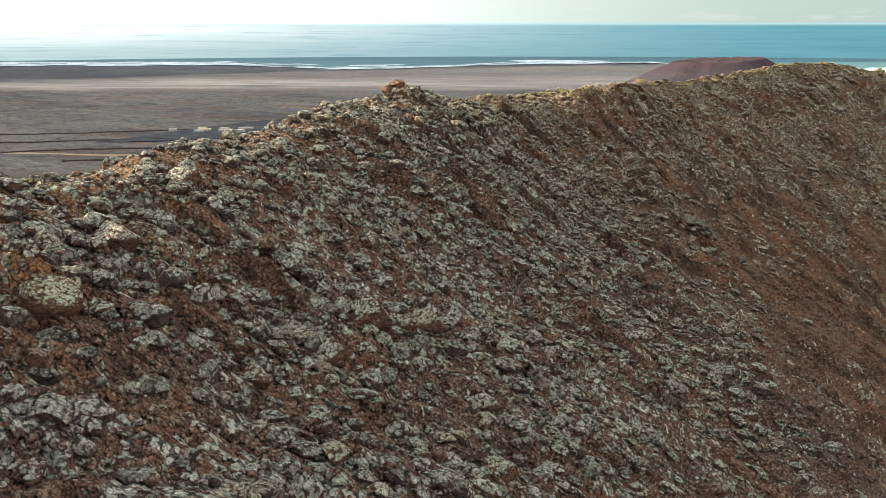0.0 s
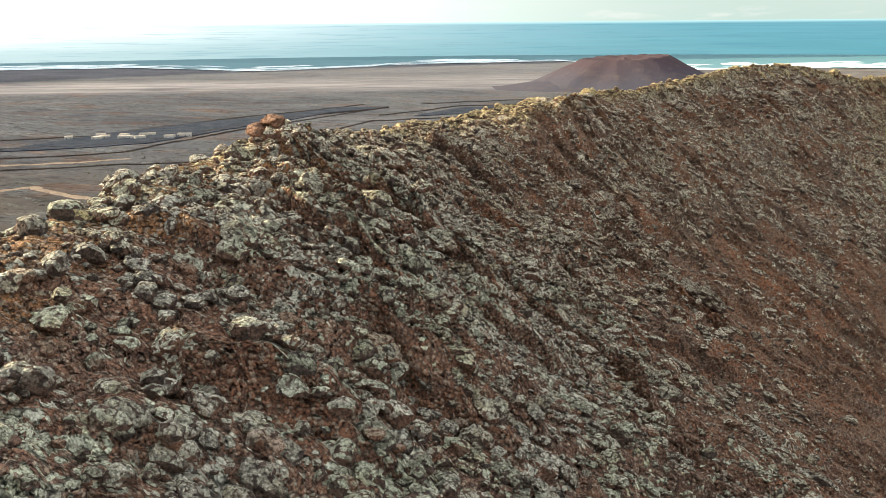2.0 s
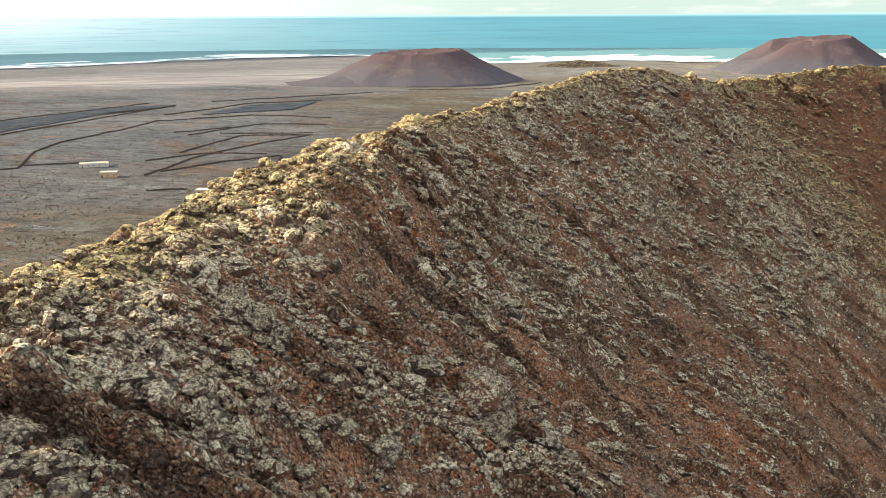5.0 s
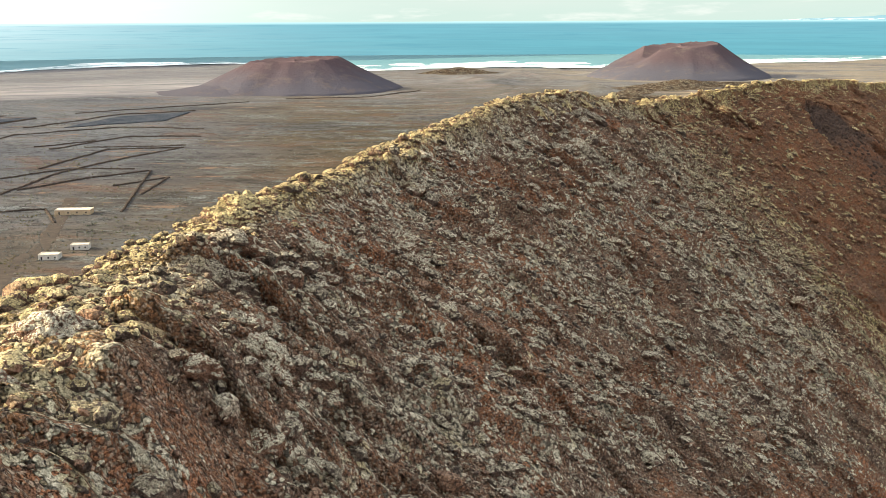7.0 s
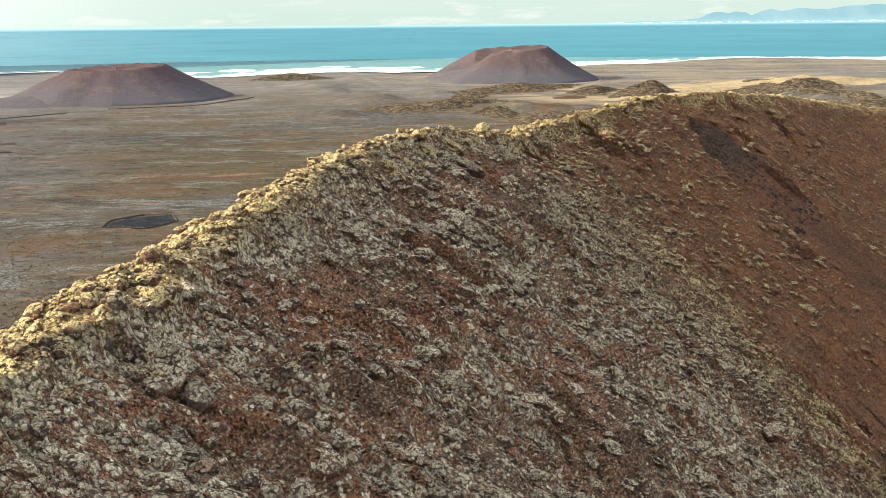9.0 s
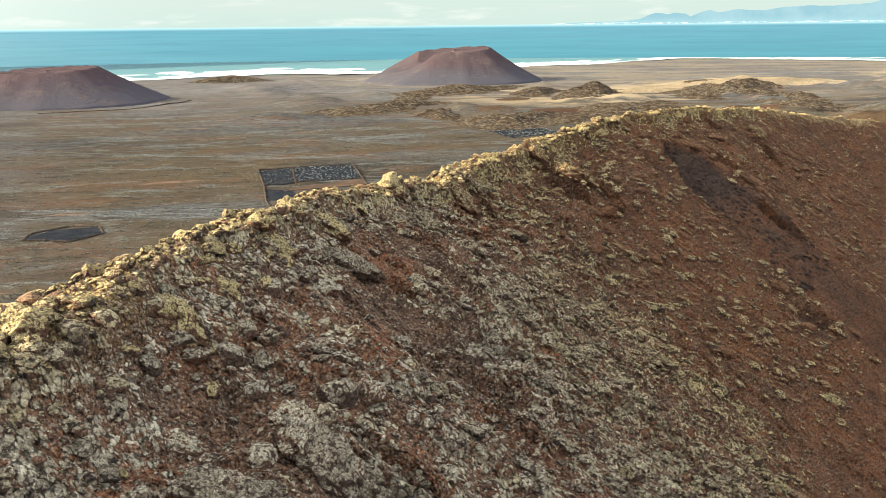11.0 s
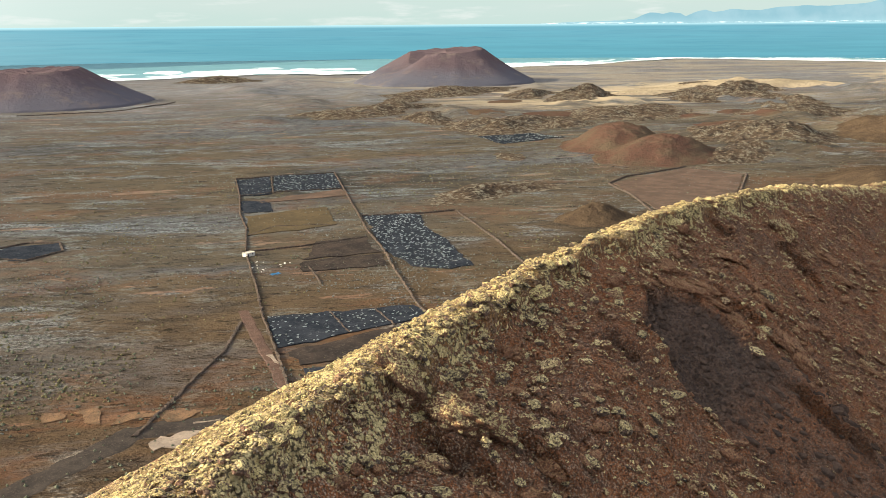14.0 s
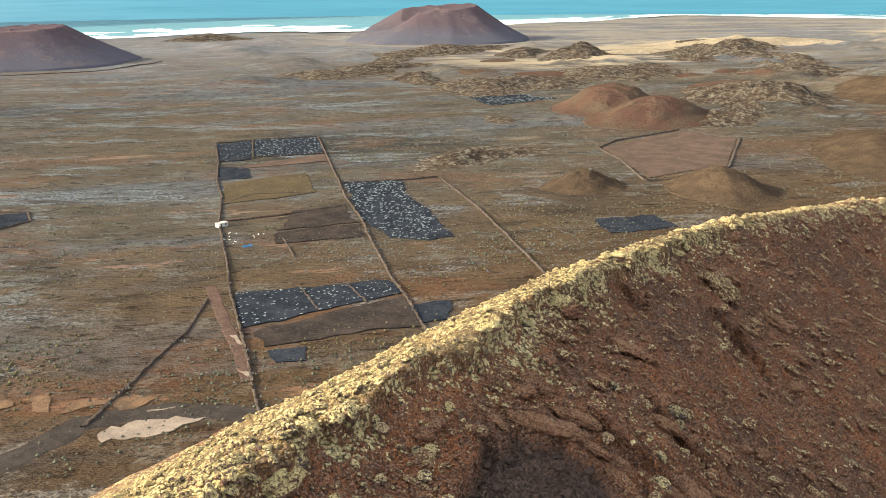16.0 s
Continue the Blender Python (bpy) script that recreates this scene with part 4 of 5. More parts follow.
    places += [p for p in LEDGES if not in_scar(p[0], p[1])]
    for k, d, size in ((104.9, 2.9, 1.3), (104.3, 3.2, 1.5), (103.9, 3.8, 1.6), (103.7, 4.6, 1.9), (103.4, 5.6, 2.1), (103.1, 6.8, 2.2), (103.2, 8.2, 1.8), (102.8, 7.6, 1.5), (102.4, 9.8, 2.0), (102.9, 12.5, 2.8), (102.6, 14.5, 2.6), (101.6, 11.6, 1.8)):
        x, y = from_polar(np.array(k), np.array(d))
        places.append((float(x), float(y), size))
    while len(places) < last + 150:
        k, d = rng.uniform(82, 118), 1.5 + 26 * rng.uniform() ** 1.4
        if gully(np.array(k), np.array(d)) < 0.1:
            x, y = from_polar(np.array(k), np.array(d))
            places.append((float(x), float(y), float(rng.uniform(0.5, 1.6))))
    xs, ys = np.array([p[0] for p in places]), np.array([p[1] for p in places])
    zs, ups = height_at(xs, ys, False), slope_frame(xs, ys)
    for n, ((x, y, size), z, up) in enumerate(zip(places, zs, ups)):
        ledge = n >= last
        z = z - 0.12 * size if n < 12 else z
        up = (Vector(up) * 0.8 + Vector((0, 0, 0.2))).normalized()
        fall = Vector((up.x, up.y, 0)).normalized()
        fall = (Matrix.Rotation(radians(rng.uniform(-12, 12) if ledge else rng.uniform(-35, 35)), 3, "Z") @ fall)
        along_x = (fall - up * fall.dot(up)).normalized()
        m = Matrix((along_x, up.cross(along_x), up)).transposed().to_4x4()
        pick = rng.integers(0, 5) if size > 2.3 and not ledge else rng.integers(10, 15) if ledge and size < 1.5 else rng.integers(5, 10)
        round_, within = polar(np.array(x), np.array(y))
        ob = new("lava_outcrop", (browner if ledge or (round_ < 121 and within > 0.6) else golden if within < 1.0 and round_ < 158 else meshes)[pick])
        ob.matrix_world = Matrix.Translation((x, y, z + (0.13 if ledge else 0.2) * size)) @ m @ Matrix.Diagonal((size, size * (rng.uniform(0.5, 0.85) if ledge else rng.uniform(0.85, 1.1)), size * (rng.uniform(0.45, 0.7) if ledge else 1.0), 1))
        big = "long" if size > 2.3 else "low"
        tagged(ob, f"{big} knobbly lava outcrop " + ("ledge of rusty brown rock" if ledge else "crusted with pale lichen"), "outcrop", "outcrops on the crater rim")


outcrops()

BOULDERS_A = [(-1.1, 28.4, 0.8), (-0.3, 29.2, 0.77), (-2.0, 28.4, 1.5), (1.1, 31.3, 0.78), (-1.9, 26.3, 1.03), (-7.5, 28.0, 0.79), (-6.7, 30.1, 0.78), (-3.0, 39.5, 1.31), (-7.4, 17.8, 0.97), (-7.5, 22.0, 0.86), (-6.5, 14.3, 0.77), (-1.9, 20.5, 0.81), (-4.0, 20.4, 0.56), (1.7, 23.4, 0.78), (16.5, 52.0, 1.54), (-5.9, 29.7, 0.73), (-2.6, 23.0, 0.59), (-6.1, 36.7, 0.97), (-5.5, 37.1, 0.59), (-5.0, 39.7, 0.87), (-0.6, 35.1, 0.85), (9.7, 44.1, 1.15), (3.8, 47.2, 1.35), (-4.3, 31.1, 0.59), (2.4, 39.4, 0.75), (-2.6, 59.6, 0.83), (-3.0, 58.1, 0.65), (6.7, 44.6, 0.74), (-2.4, 32.5, 0.64), (4.2, 58.0, 1.58)]
BOULDERS_B = [(-0.8, 55.9, 1.64), (-0.7, 58.2, 1.96), (6.1, 73.9, 1.46), (9.3, 80.8, 2.14), (16.3, 82.0, 2.0), (7.6, 66.5, 0.55), (67.2, 128.0, 2.4), (11.5, 65.3, 1.15), (9.1, 66.1, 0.69), (20.8, 75.0, 2.2), (2.4, 55.9, 1.78), (5.6, 61.8, 1.56), (3.3, 60.4, 0.52), (6.3, 59.2, 0.78), (23.6, 115.6, 1.6), (2.7, 74.3, 1.25), (24.2, 116.9, 1.92), (22.0, 109.4, 1.37), (21.9, 106.4, 1.59), (19.6, 101.9, 1.33), (16.6, 102.2, 2.04), (21.2, 101.8, 1.36), (33.3, 121.9, 1.64), (32.2, 115.0, 1.2), (34.0, 111.3, 1.15), (34.2, 110.4, 1.37), (21.0, 111.3, 1.14), (65.6, 126.6, 1.8), (71.9, 127.0, 1.9), (52.9, 139.6, 2.0), (51.8, 131.0, 1.5), (18.5, 107.9, 1.01)]
BOULDERS_C = [(47.2, 133.9, 1.36), (46.7, 137.9, 1.17), (35.6, 125.8, 0.68), (56.8, 141.5, 2.2), (53.2, 131.3, 1.94), (53.2, 139.3, 1.31), (35.9, 128.9, 1.13), (38.9, 132.4, 1.11), (37.3, 131.3, 1.27), (39.4, 130.5, 1.11), (40.2, 125.7, 1.14), (58.3, 139.4, 0.91), (105.0, 175.6, 2.0), (102.9, 178.4, 2.0), (50.9, 144.9, 1.68), (33.0, 124.8, 0.68), (70.9, 133.1, 1.9), (93.6, 178.2, 1.12), (100.5, 180.4, 2.15), (84.2, 170.3, 2.4), (74.7, 164.4, 2.01), (102.9, 174.4, 2.0), (95.5, 171.9, 1.5), (75.2, 162.3, 2.1), (102.0, 177.7, 2.6), (96.3, 169.6, 1.3), (136.5, 193.1, 2.2), (89.3, 173.2, 1.09), (82.7, 166.6, 1.33)]
BOULDERS_D = [(100.5, 180.2, 2.2), (98.6, 183.3, 1.68), (109.1, 182.2, 1.4), (101.6, 178.0, 1.8), (121.9, 186.7, 0.87), (110.3, 184.3, 1.66), (136.4, 193.6, 1.9), (129.4, 188.7, 1.8), (103.7, 179.7, 1.42), (153.1, 188.2, 1.7), (128.1, 187.9, 1.7), (137.0, 186.3, 1.5), (138.9, 189.4, 1.38), (120.8, 186.2, 0.77), (154.3, 195.1, 2.2), (138.2, 183.2, 1.27), (128.8, 185.3, 1.36), (143.3, 184.2, 1.5), (113.6, 185.1, 2.2), (162.4, 200.0, 2.0), (145.5, 197.0, 2.0), (160.3, 186.5, 1.8)]


def boulders():
    rng = np.random.default_rng(8)
    meshes = []
    for j in range(9):
        v, f = crusted_template(100 + j, 4 if j < 3 else 3, ((5, 0.5, 0.55), (24, 0.26, 0.8), (60, 0.14, 0.95)), 0.8, 0.6 + 0.1 * (j % 3), 0.1) if j < 6 else rock_template(100 + j, 3, 0.5 + 0.1 * (j % 3), 0.55)
        meshes.append(mesh_from("boulder", v, f, BOULDER, j < 6))
    blocks = [mesh_from("boulder", *rock_template(140 + j, 4, 0.95, 0.14), BOULDER, False) for j in range(3)]
    rusty, golden = {}, {}
    for me in meshes:
        golden[me.name] = me.copy()
        golden[me.name].materials[0] = CREST
        rusty[me.name] = me.copy()
        rusty[me.name].materials[0] = BROWN
    places = [p for group in (BOULDERS_A, BOULDERS_B, BOULDERS_C, BOULDERS_D) for p in group]
    places = [p for p in places if not in_scar(p[0], p[1])]
    while len(places) < 285:
        k, d = rng.uniform(84, 186), rng.uniform(-1, 1) ** 2 * 24 - 1.0
        if rng.uniform() < lichen_wish(np.array(k), np.array(d)) and not (99 < k < 108 and d > 4) and not (k > 158 and d < 2):
            x, y = from_polar(np.array(k), np.array(d))
            places.append((float(x), float(y), float(rng.uniform(0.5, 1.25))))
    places += [(120.7, 185.6, 0.85), (103.2, 181.8, 0.8), (93.2, 177.9, 1.3)]
    bright = range(len(places) - 3, len(places))
    knob = len(places)
    places += [(-2.5, 58.4, 1.7), (-2.1, 57.7, 1.4), (-3.0, 58.0, 1.1), (-2.6, 58.2, 0.9), (-2.3, 58.0, 0.7)]
    lifts = {knob: 0.25, knob + 1: 0.3, knob + 2: 0.45, knob + 3: 0.62, knob + 4: 0.6}
    xs, ys = np.array([p[0] for p in places]), np.array([p[1] for p in places])
    zs, ups = height_at(xs, ys), slope_frame(xs, ys)
    for n, ((x, y, size), z, up) in enumerate(zip(places, zs, ups)):
        ob = new("boulder", meshes[rng.integers(6, 9) if n >= knob or rng.uniform() < 0.2 else rng.integers(0, 3) if size > 1.2 else rng.integers(3, 6)])
        block = n < len(BOULDERS_A) and y < 34 and n % 4 < 2
        if block:
            ob.data = blocks[n % 3]
        lean = (Vector(up) * 0.25 + Vector((0, 0, 0.75))).normalized().to_track_quat("Z", "Y")
        contour = math.degrees(math.atan2(up[1], up[0])) + 90
        turn = lean.to_matrix().to_4x4() @ pose(0, 0, 0, rng.uniform(-12, 12), rng.uniform(-12, 12), contour + rng.uniform(-35, 35))
        size = 1.0 + 0.6 * (size - 1.0) if size > 1 else size
        size = size * (1.15 if block else 0.7 if x < 12 and y < 75 and n < knob else 1.0)
        ob.matrix_world = Matrix.Translation((x, y, z + (0.22 if block else -0.02) * size + lifts.get(n, 0.0))) @ turn @ Matrix.Diagonal((size * 1.15, size * rng.uniform(0.85, 1.1), size * 0.9, 1))
        big = "large" if size > 1.5 else "small" if size < 0.9 else "medium"
        round_, within = polar(np.array(x), np.array(y))
        if block:
            pass
        elif n > knob + 1:
            ob.data = rusty[ob.data.name]
        elif n in bright:
            ob.data = golden[ob.data.name]
        elif round_ < 121 and within > 0.9:
            ob.data = rusty[ob.data.name]
        elif round_ < 158 and within < 0.8:
            ob.data = golden[ob.data.name]
        tagged(ob, f"{big} rough lava boulder crusted with grey lichen on the slope", "boulder", "boulders on the crater rim")


boulders()


# ---- the plain ----
def plain_height(x, y):
    r = np.hypot(x - 300, y - 650)
    calm = smooth(r, 380, 800)
    east = smooth(x - 0.15 * y, 300, 900) * (1 - smooth(np.hypot(x, y), 2300, 3000))
    h = 0.6 * fbm(x / 24, y / 24, 4, 41) * (1 - 0.6 * smooth(np.hypot(x, y), 900, 1800))
    h = h + calm * (1.5 * fbm(x / 160, y / 160, 4, 42))
    rugged = np.maximum(fbm(x / 150, y / 150, 5, 43), 0)
    return h + calm * east * 22 * rugged ** 1.3 * smooth(y, 500, 900)


def ground():
    az = np.radians(np.concatenate([np.arange(-90, -15, 3.0), np.linspace(-15, 125, 350), np.arange(128, 270, 3.0)]))
    rs = np.concatenate([[0.0, 60, 110], np.geomspace(150, 4750, 220)])
    a, r = np.meshgrid(az, rs, indexing="ij")
    x, y = 150 + r * np.cos(a), 100 + r * np.sin(a)
    z = plain_height(x, y) * (1 - smooth(r, 4300, 4700))
    z = np.where(r < 140, -3.0, z)
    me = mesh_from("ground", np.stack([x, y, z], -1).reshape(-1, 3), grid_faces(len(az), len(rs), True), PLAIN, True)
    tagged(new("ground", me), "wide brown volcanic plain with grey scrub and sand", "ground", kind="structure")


ground()

COAST = [(-4600, 2300), (-3200, 2900), (-1524, 3300), (-773, 3400), (-420, 3080), (-325, 2990), (-173, 3060), (126, 3280), (439, 3440), (800, 3450), (940, 3200), (1010, 2800), (1084, 2740), (1290, 2760), (1450, 2720), (1600, 2560), (1750, 2550), (2050, 2620), (2360, 2540), (2660, 2490), (3000, 2590), (3250, 2650), (3420, 2090), (3760, 900), (4200, -600), (4700, -1500)]


def coast_line(step=60.0):
    out = []
    for (ax, ay), (bx, by) in zip(COAST, COAST[1:]):
        m = max(1, int(math.hypot(bx - ax, by - ay) / step))
        for j in range(m):
            f = j / m
            out.append((ax + (bx - ax) * f, ay + (by - ay) * f))
    pts = np.array(out)
    nx = fbm(pts[:, 0] / 260, pts[:, 1] / 260, 4, 51)
    ny = fbm(pts[:, 0] / 260 + 40, pts[:, 1] / 260, 4, 52)
    return pts + np.stack([nx, ny], -1) * np.array([40, 45])


def sea():
    shore = coast_line()
    a = np.arctan2(shore[:, 1] - 100, shore[:, 0] - 150)
    outer = np.stack([150 + 4740 * np.cos(a), 100 + 4740 * np.sin(a)], -1)
    ts = np.linspace(0, 1, 12)
    v = shore[:, None] * (1 - ts[None, :, None]) + outer[:, None] * ts[None, :, None]
    z = np.full((*v.shape[:2], 1), 1.2) + 0.6 * smooth(ts, 0, 0.2)[None, :, None]
    me = mesh_from("water", np.concatenate([v, z], -1).reshape(-1, 3), grid_faces(len(shore), 12), WATER, True)
    tagged(new("water", me), "turquoise ocean beyond the coast", "sea", kind="structure")
    # far water up to the horizon
    az = np.radians(np.linspace(-40, 165, 240))
    zs = np.linspace(0.5, 142.3, 24)
    aa, zz = np.meshgrid(az, zs, indexing="ij")
    rr = 4090 + 640 * (zz / 142.3)
    ring = np.stack([150 + rr * np.cos(aa), 100 + rr * np.sin(aa), zz], -1)
    # glowing band added before the sky to stand in for bright haze
    air = np.linspace(141.0, 900.0, 10)
    ab, zb = np.meshgrid(az, air, indexing="ij")
    band = np.stack([150 + 4744 * np.cos(ab), 100 + 4744 * np.sin(ab), zb], -1)
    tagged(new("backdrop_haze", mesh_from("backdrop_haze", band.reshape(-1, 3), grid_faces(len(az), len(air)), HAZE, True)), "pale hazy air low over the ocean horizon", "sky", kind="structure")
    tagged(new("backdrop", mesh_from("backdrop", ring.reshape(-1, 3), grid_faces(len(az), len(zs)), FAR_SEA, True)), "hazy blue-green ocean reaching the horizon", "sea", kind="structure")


sea()


def foam():
    rng = np.random.default_rng(12)
    shore = coast_line(30)
    keep = (shore[:, 0] > -2400) & (shore[:, 0] < 4200) & (shore[:, 1] > 600)
    shore = shore[keep]
    bm = bmesh.new()
    for j in range(0, len(shore) - 3):
        p, q = Vector((*shore[j], 0)), Vector((*shore[j + 2], 0))
        tangent = (q - p).normalized()
        away = Vector((p.x - 150, p.y - 100, 0)).normalized()
        bay = 3 if 1080 < p.x < 1640 and p.y > 2400 else 0
        many = 1 + bay + int(9 * max(0.0, float(fbm(np.array(p.x / 420), np.array(p.y / 420), 3, 61)) + 0.05))
        for _ in range(many):
            off = rng.uniform(-20, 60) if rng.uniform() < 0.6 else rng.uniform(0, 300)
            off += rng.uniform(0, 130) if bay else 0
            c = p + away * off + tangent * rng.uniform(-40, 40)
            half, deep = rng.uniform(30, 130), rng.uniform(5, 30) * (1 + off / 200) * (0.55 if p.x > 1700 else 1.0)
            ring = []
            for s in range(14):
                u = s / 14 * 2 * math.pi
                w = 1 + rng.uniform(-0.3, 0.3)
                ring.append(bm.verts.new(c + tangent * math.cos(u) * half * w + away * math.sin(u) * deep * w + Vector((0, 0, 1.95 + rng.uniform(0, 0.25)))))
            bm.faces.new(ring)
    ob = part("surf", bm, FOAM)
    tagged(ob, "white breaking surf along the rocky shore", "surf", kind="stuff")


foam()


def islands():
    """Hazy mountains across the strait, behind the last of the water."""
    def ridge(name, base, profile, label):
        a, high = zip(*profile)
        n = 160
        u = np.linspace(a[0], a[-1], n)
        az = np.radians(u)
        top = base + np.interp(u, a, high) + 3.0 * fbm(u * 2.2, u * 0, 4, 77) * smooth(np.interp(u, a, high), 0, 30)
        v = []
        for r, h in ((4700, None), (4705, 1.0), (4722, None)):
            z = top if h else np.full(n, base - 3.0)
            v.append(np.stack([150 + r * np.cos(az), 100 + r * np.sin(az), z], -1))
        v = np.stack(v, 1)
        tagged(new(name, mesh_from(name, v.reshape(-1, 3), grid_faces(n, 3), ISLAND, True)), label, "island", kind="structure")

    # bearing in degrees and height over the water
    ridge("backdrop_islet", 143, [(38.3, 0), (38.6, 26), (39.0, 42), (39.5, 45), (40.2, 44), (40.7, 47), (41.1, 36), (41.6, 18), (42.5, 12), (45, 7), (47, 0)], "low hazy islet on the horizon")
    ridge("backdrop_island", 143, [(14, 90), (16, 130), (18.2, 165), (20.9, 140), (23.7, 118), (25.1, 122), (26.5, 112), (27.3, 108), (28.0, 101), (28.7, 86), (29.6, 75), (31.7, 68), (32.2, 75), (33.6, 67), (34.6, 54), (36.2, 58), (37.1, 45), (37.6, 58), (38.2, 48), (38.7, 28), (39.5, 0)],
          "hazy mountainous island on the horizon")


islands()


def hill(name, x, y, rx, ry, h, turn, material, label, category="hill", crater_top=0.0, breach=None, seed=0, rough=0.1, power=2.1):
    """A cinder hill: a displaced mound, with a hollow in its top if crater_top is above nought."""
    n, m = (96, 40) if rough > 0.3 else (80, 36)
    rx, ry = (rx, ry) if crater_top else (rx * 1.22, ry * 1.22)
    a = np.linspace(0, 2 * np.pi, n, endpoint=False)
    t = np.linspace(0, 1, m)
    aa, tt = np.meshgrid(a, t, indexing="ij")
    wob = 1 + (0.28 if rough > 0.3 else 0.10) * fbm(np.cos(aa) * 1.5 + seed, np.sin(aa) * 1.5, 3, seed)
    px, py = rx * wob * tt * np.cos(aa), ry * wob * tt * np.sin(aa)
    if crater_top:
        flank = np.clip((1 - tt) / (1 - crater_top), 0, 1)
        z = h * np.where(tt > crater_top, flank ** 1.12, 1 - 0.10 * (1 - (tt / crater_top) ** 2))
        z = np.minimum(z, h * 0.985) * (1 + 0.10 * np.cos(aa) * np.clip(1.2 - tt, 0, 1))
        if breach is not None:
            cut = np.exp(-((np.angle(np.exp(1j * (aa - breach)))) / 0.45) ** 2)
            z = z - h * 0.34 * cut * smooth(tt, 0.05, crater_top) * (1 - smooth(tt, crater_top, 0.95))
    else:
        z = h * (1 - tt ** 2) ** power
    z = z + rough * h * fbm(px / (rx * 0.3) + seed, py / (rx * 0.3), 6, seed + 3, 0.66) * (1 - tt ** 3)
    z = z + (0.035 if crater_top else 0.0) * h * fbm(np.cos(aa) * 8 + seed, np.sin(aa) * 8 + tt * 1.5, 4, seed + 6) * np.sin(np.pi * tt) ** 0.7
    c, s = math.cos(turn), math.sin(turn)
    gx, gy = x + px * c - py * s, y + px * s + py * c
    z = np.where(tt > 0.999, -6.0, z + plain_height(gx, gy) * 0.6)
    verts, faces = np.stack([gx - x, gy - y, z], -1).reshape(-1, 3), grid_faces(n, m, True)
    if not crater_top:
        ob = new(name, mesh_from(name, verts, faces, material, True))
    else:
        ob = new(name)
        bowl = tt.reshape(-1)[faces].max(1) <= crater_top
        for piece, pick in (("flank", ~bowl), ("crater_bowl", bowl)):
            keep, index = np.unique(faces[pick], return_inverse=True)
            child = new(piece, mesh_from(piece, verts[keep], index.reshape(-1, 4), material, True))
            child.parent = ob
    ob.location = (x, y, 0)
    return tagged(ob, label, category)


hill("volcanic_cone", 600, 2110, 245, 230, 63.5, 0.3, CONE_A, "flat-topped red-brown volcanic cone near the shore", "volcano", 0.40, None, 5, 0.02)
hill("volcanic_cone", 1622, 2090, 250, 235, 79, 0.1, CONE_B, "broad red-brown volcanic cone with a worn crater", "volcano", 0.40, 2.9, 9, 0.03)
hill("cone_apron", 470, 2080, 150, 120, 20, 0.3, CONE_A, "low brown foot of the volcanic cone", "hill", seed=11, rough=0.08)
hill("shore_mound", 1180, 2500, 110, 60, 16, 0.0, LAVAHILL, "low dark mound before the surf", "hill", seed=12)
hill("red_hill", 950, 912, 82, 62, 27, 0.6, REDHILL, "bare red cinder hill with two tops", seed=21, rough=0.14)
hill("red_hill", 925, 825, 84, 58, 22, 0.2, REDHILL, "low bare red cinder hill", seed=22, rough=0.14)
hill("tan_mound", 604, 628, 31, 25, 11, 0.4, TANHILL, "small tan cinder mound on the plain", "mound", seed=23, rough=0.14)
hill("tan_mound", 668, 556, 50, 33, 16, 0.9, TANHILL, "rounded tan cinder mound on the plain", "mound", seed=24, rough=0.14)
hill("lava_hill", 1150, 850, 120, 70, 20, 0.8, LAVAHILL, "rugged lava hill with pale lichen", seed=25, rough=0.4)
hill("lava_hill", 1010, 1160, 130, 60, 10, 0.4, LAVAHILL, "rugged dark lava hill", seed=26, rough=0.45)
hill("lava_hill", 985, 765, 75, 36, 8, 0.3, LAVAHILL, "rough lichened lava hummock", seed=27, rough=0.5)
hill("lava_hill", 1260, 1180, 120, 90, 11, 0.3, LAVAHILL, "dark rugged lava hill", seed=28, rough=0.4)
hill("lava_hill", 1500, 1480, 150, 60, 20, 0.6, LAVAHILL, "rugged brown hill rising from sand", seed=29, rough=0.5)
hill("sand_hill", 1640, 1440, 120, 30, 9, -0.5, SANDHILL, "low golden sand drift beside a lava hill", seed=37, rough=0.2)
hill("sand_hill", 1985, 1420, 230, 60, 15, -0.55, SANDHILL, "pale golden sandy rise", seed=30, rough=0.12)
hill("tan_mound", 1330, 760, 120, 70, 20, 0.5, TANHILL, "rounded tan cinder hill among lava", seed=31, rough=0.16)
hill("lava_hill", 1480, 1000, 140, 80, 12, 0.7, LAVAHILL, "lichened lava hill", seed=32, rough=0.4)
hill("tan_mound", 900, 560, 110, 50, 12, 0.5, TANHILL, "long tan rise on the plain", "mound", seed=33, rough=0.14)
hill("lava_hill", 620, 770, 70, 30, 6, 0.1, LAVAHILL, "rough low lava outcrop", seed=34, rough=0.35)
rugged = np.random.default_rng(44)
for _ in range(34):
    away, bearing = rugged.uniform(950, 2300), radians(rugged.uniform(30, 54))
    wide = float(rugged.uniform(25, 85)) * away / 1500
    hx, hy = 60 + away * math.cos(bearing), 140 + away * math.sin(bearing)
    if math.hypot(hx - 1622, hy - 2090) < 420 or math.hypot(hx - 985, hy - 900) < 190 or math.hypot(hx - 770, hy - 680) < 190:
        continue
    tone = rugged.choice(2, p=(0.8, 0.2))
    hill(("lava_hill", "red_hill")[tone], hx, hy, wide, wide * float(rugged.uniform(0.45, 0.8)), wide * float(rugged.uniform(0.06, 0.12)), float(rugged.uniform(0, 1.2)), (LAVAHILL, REDHILL)[tone],
         ("rough dark lava hummock on the plain", "low red-brown cinder mound on the plain")[tone], seed=int(rugged.integers(100, 999)), rough=(0.45, 0.12)[tone])
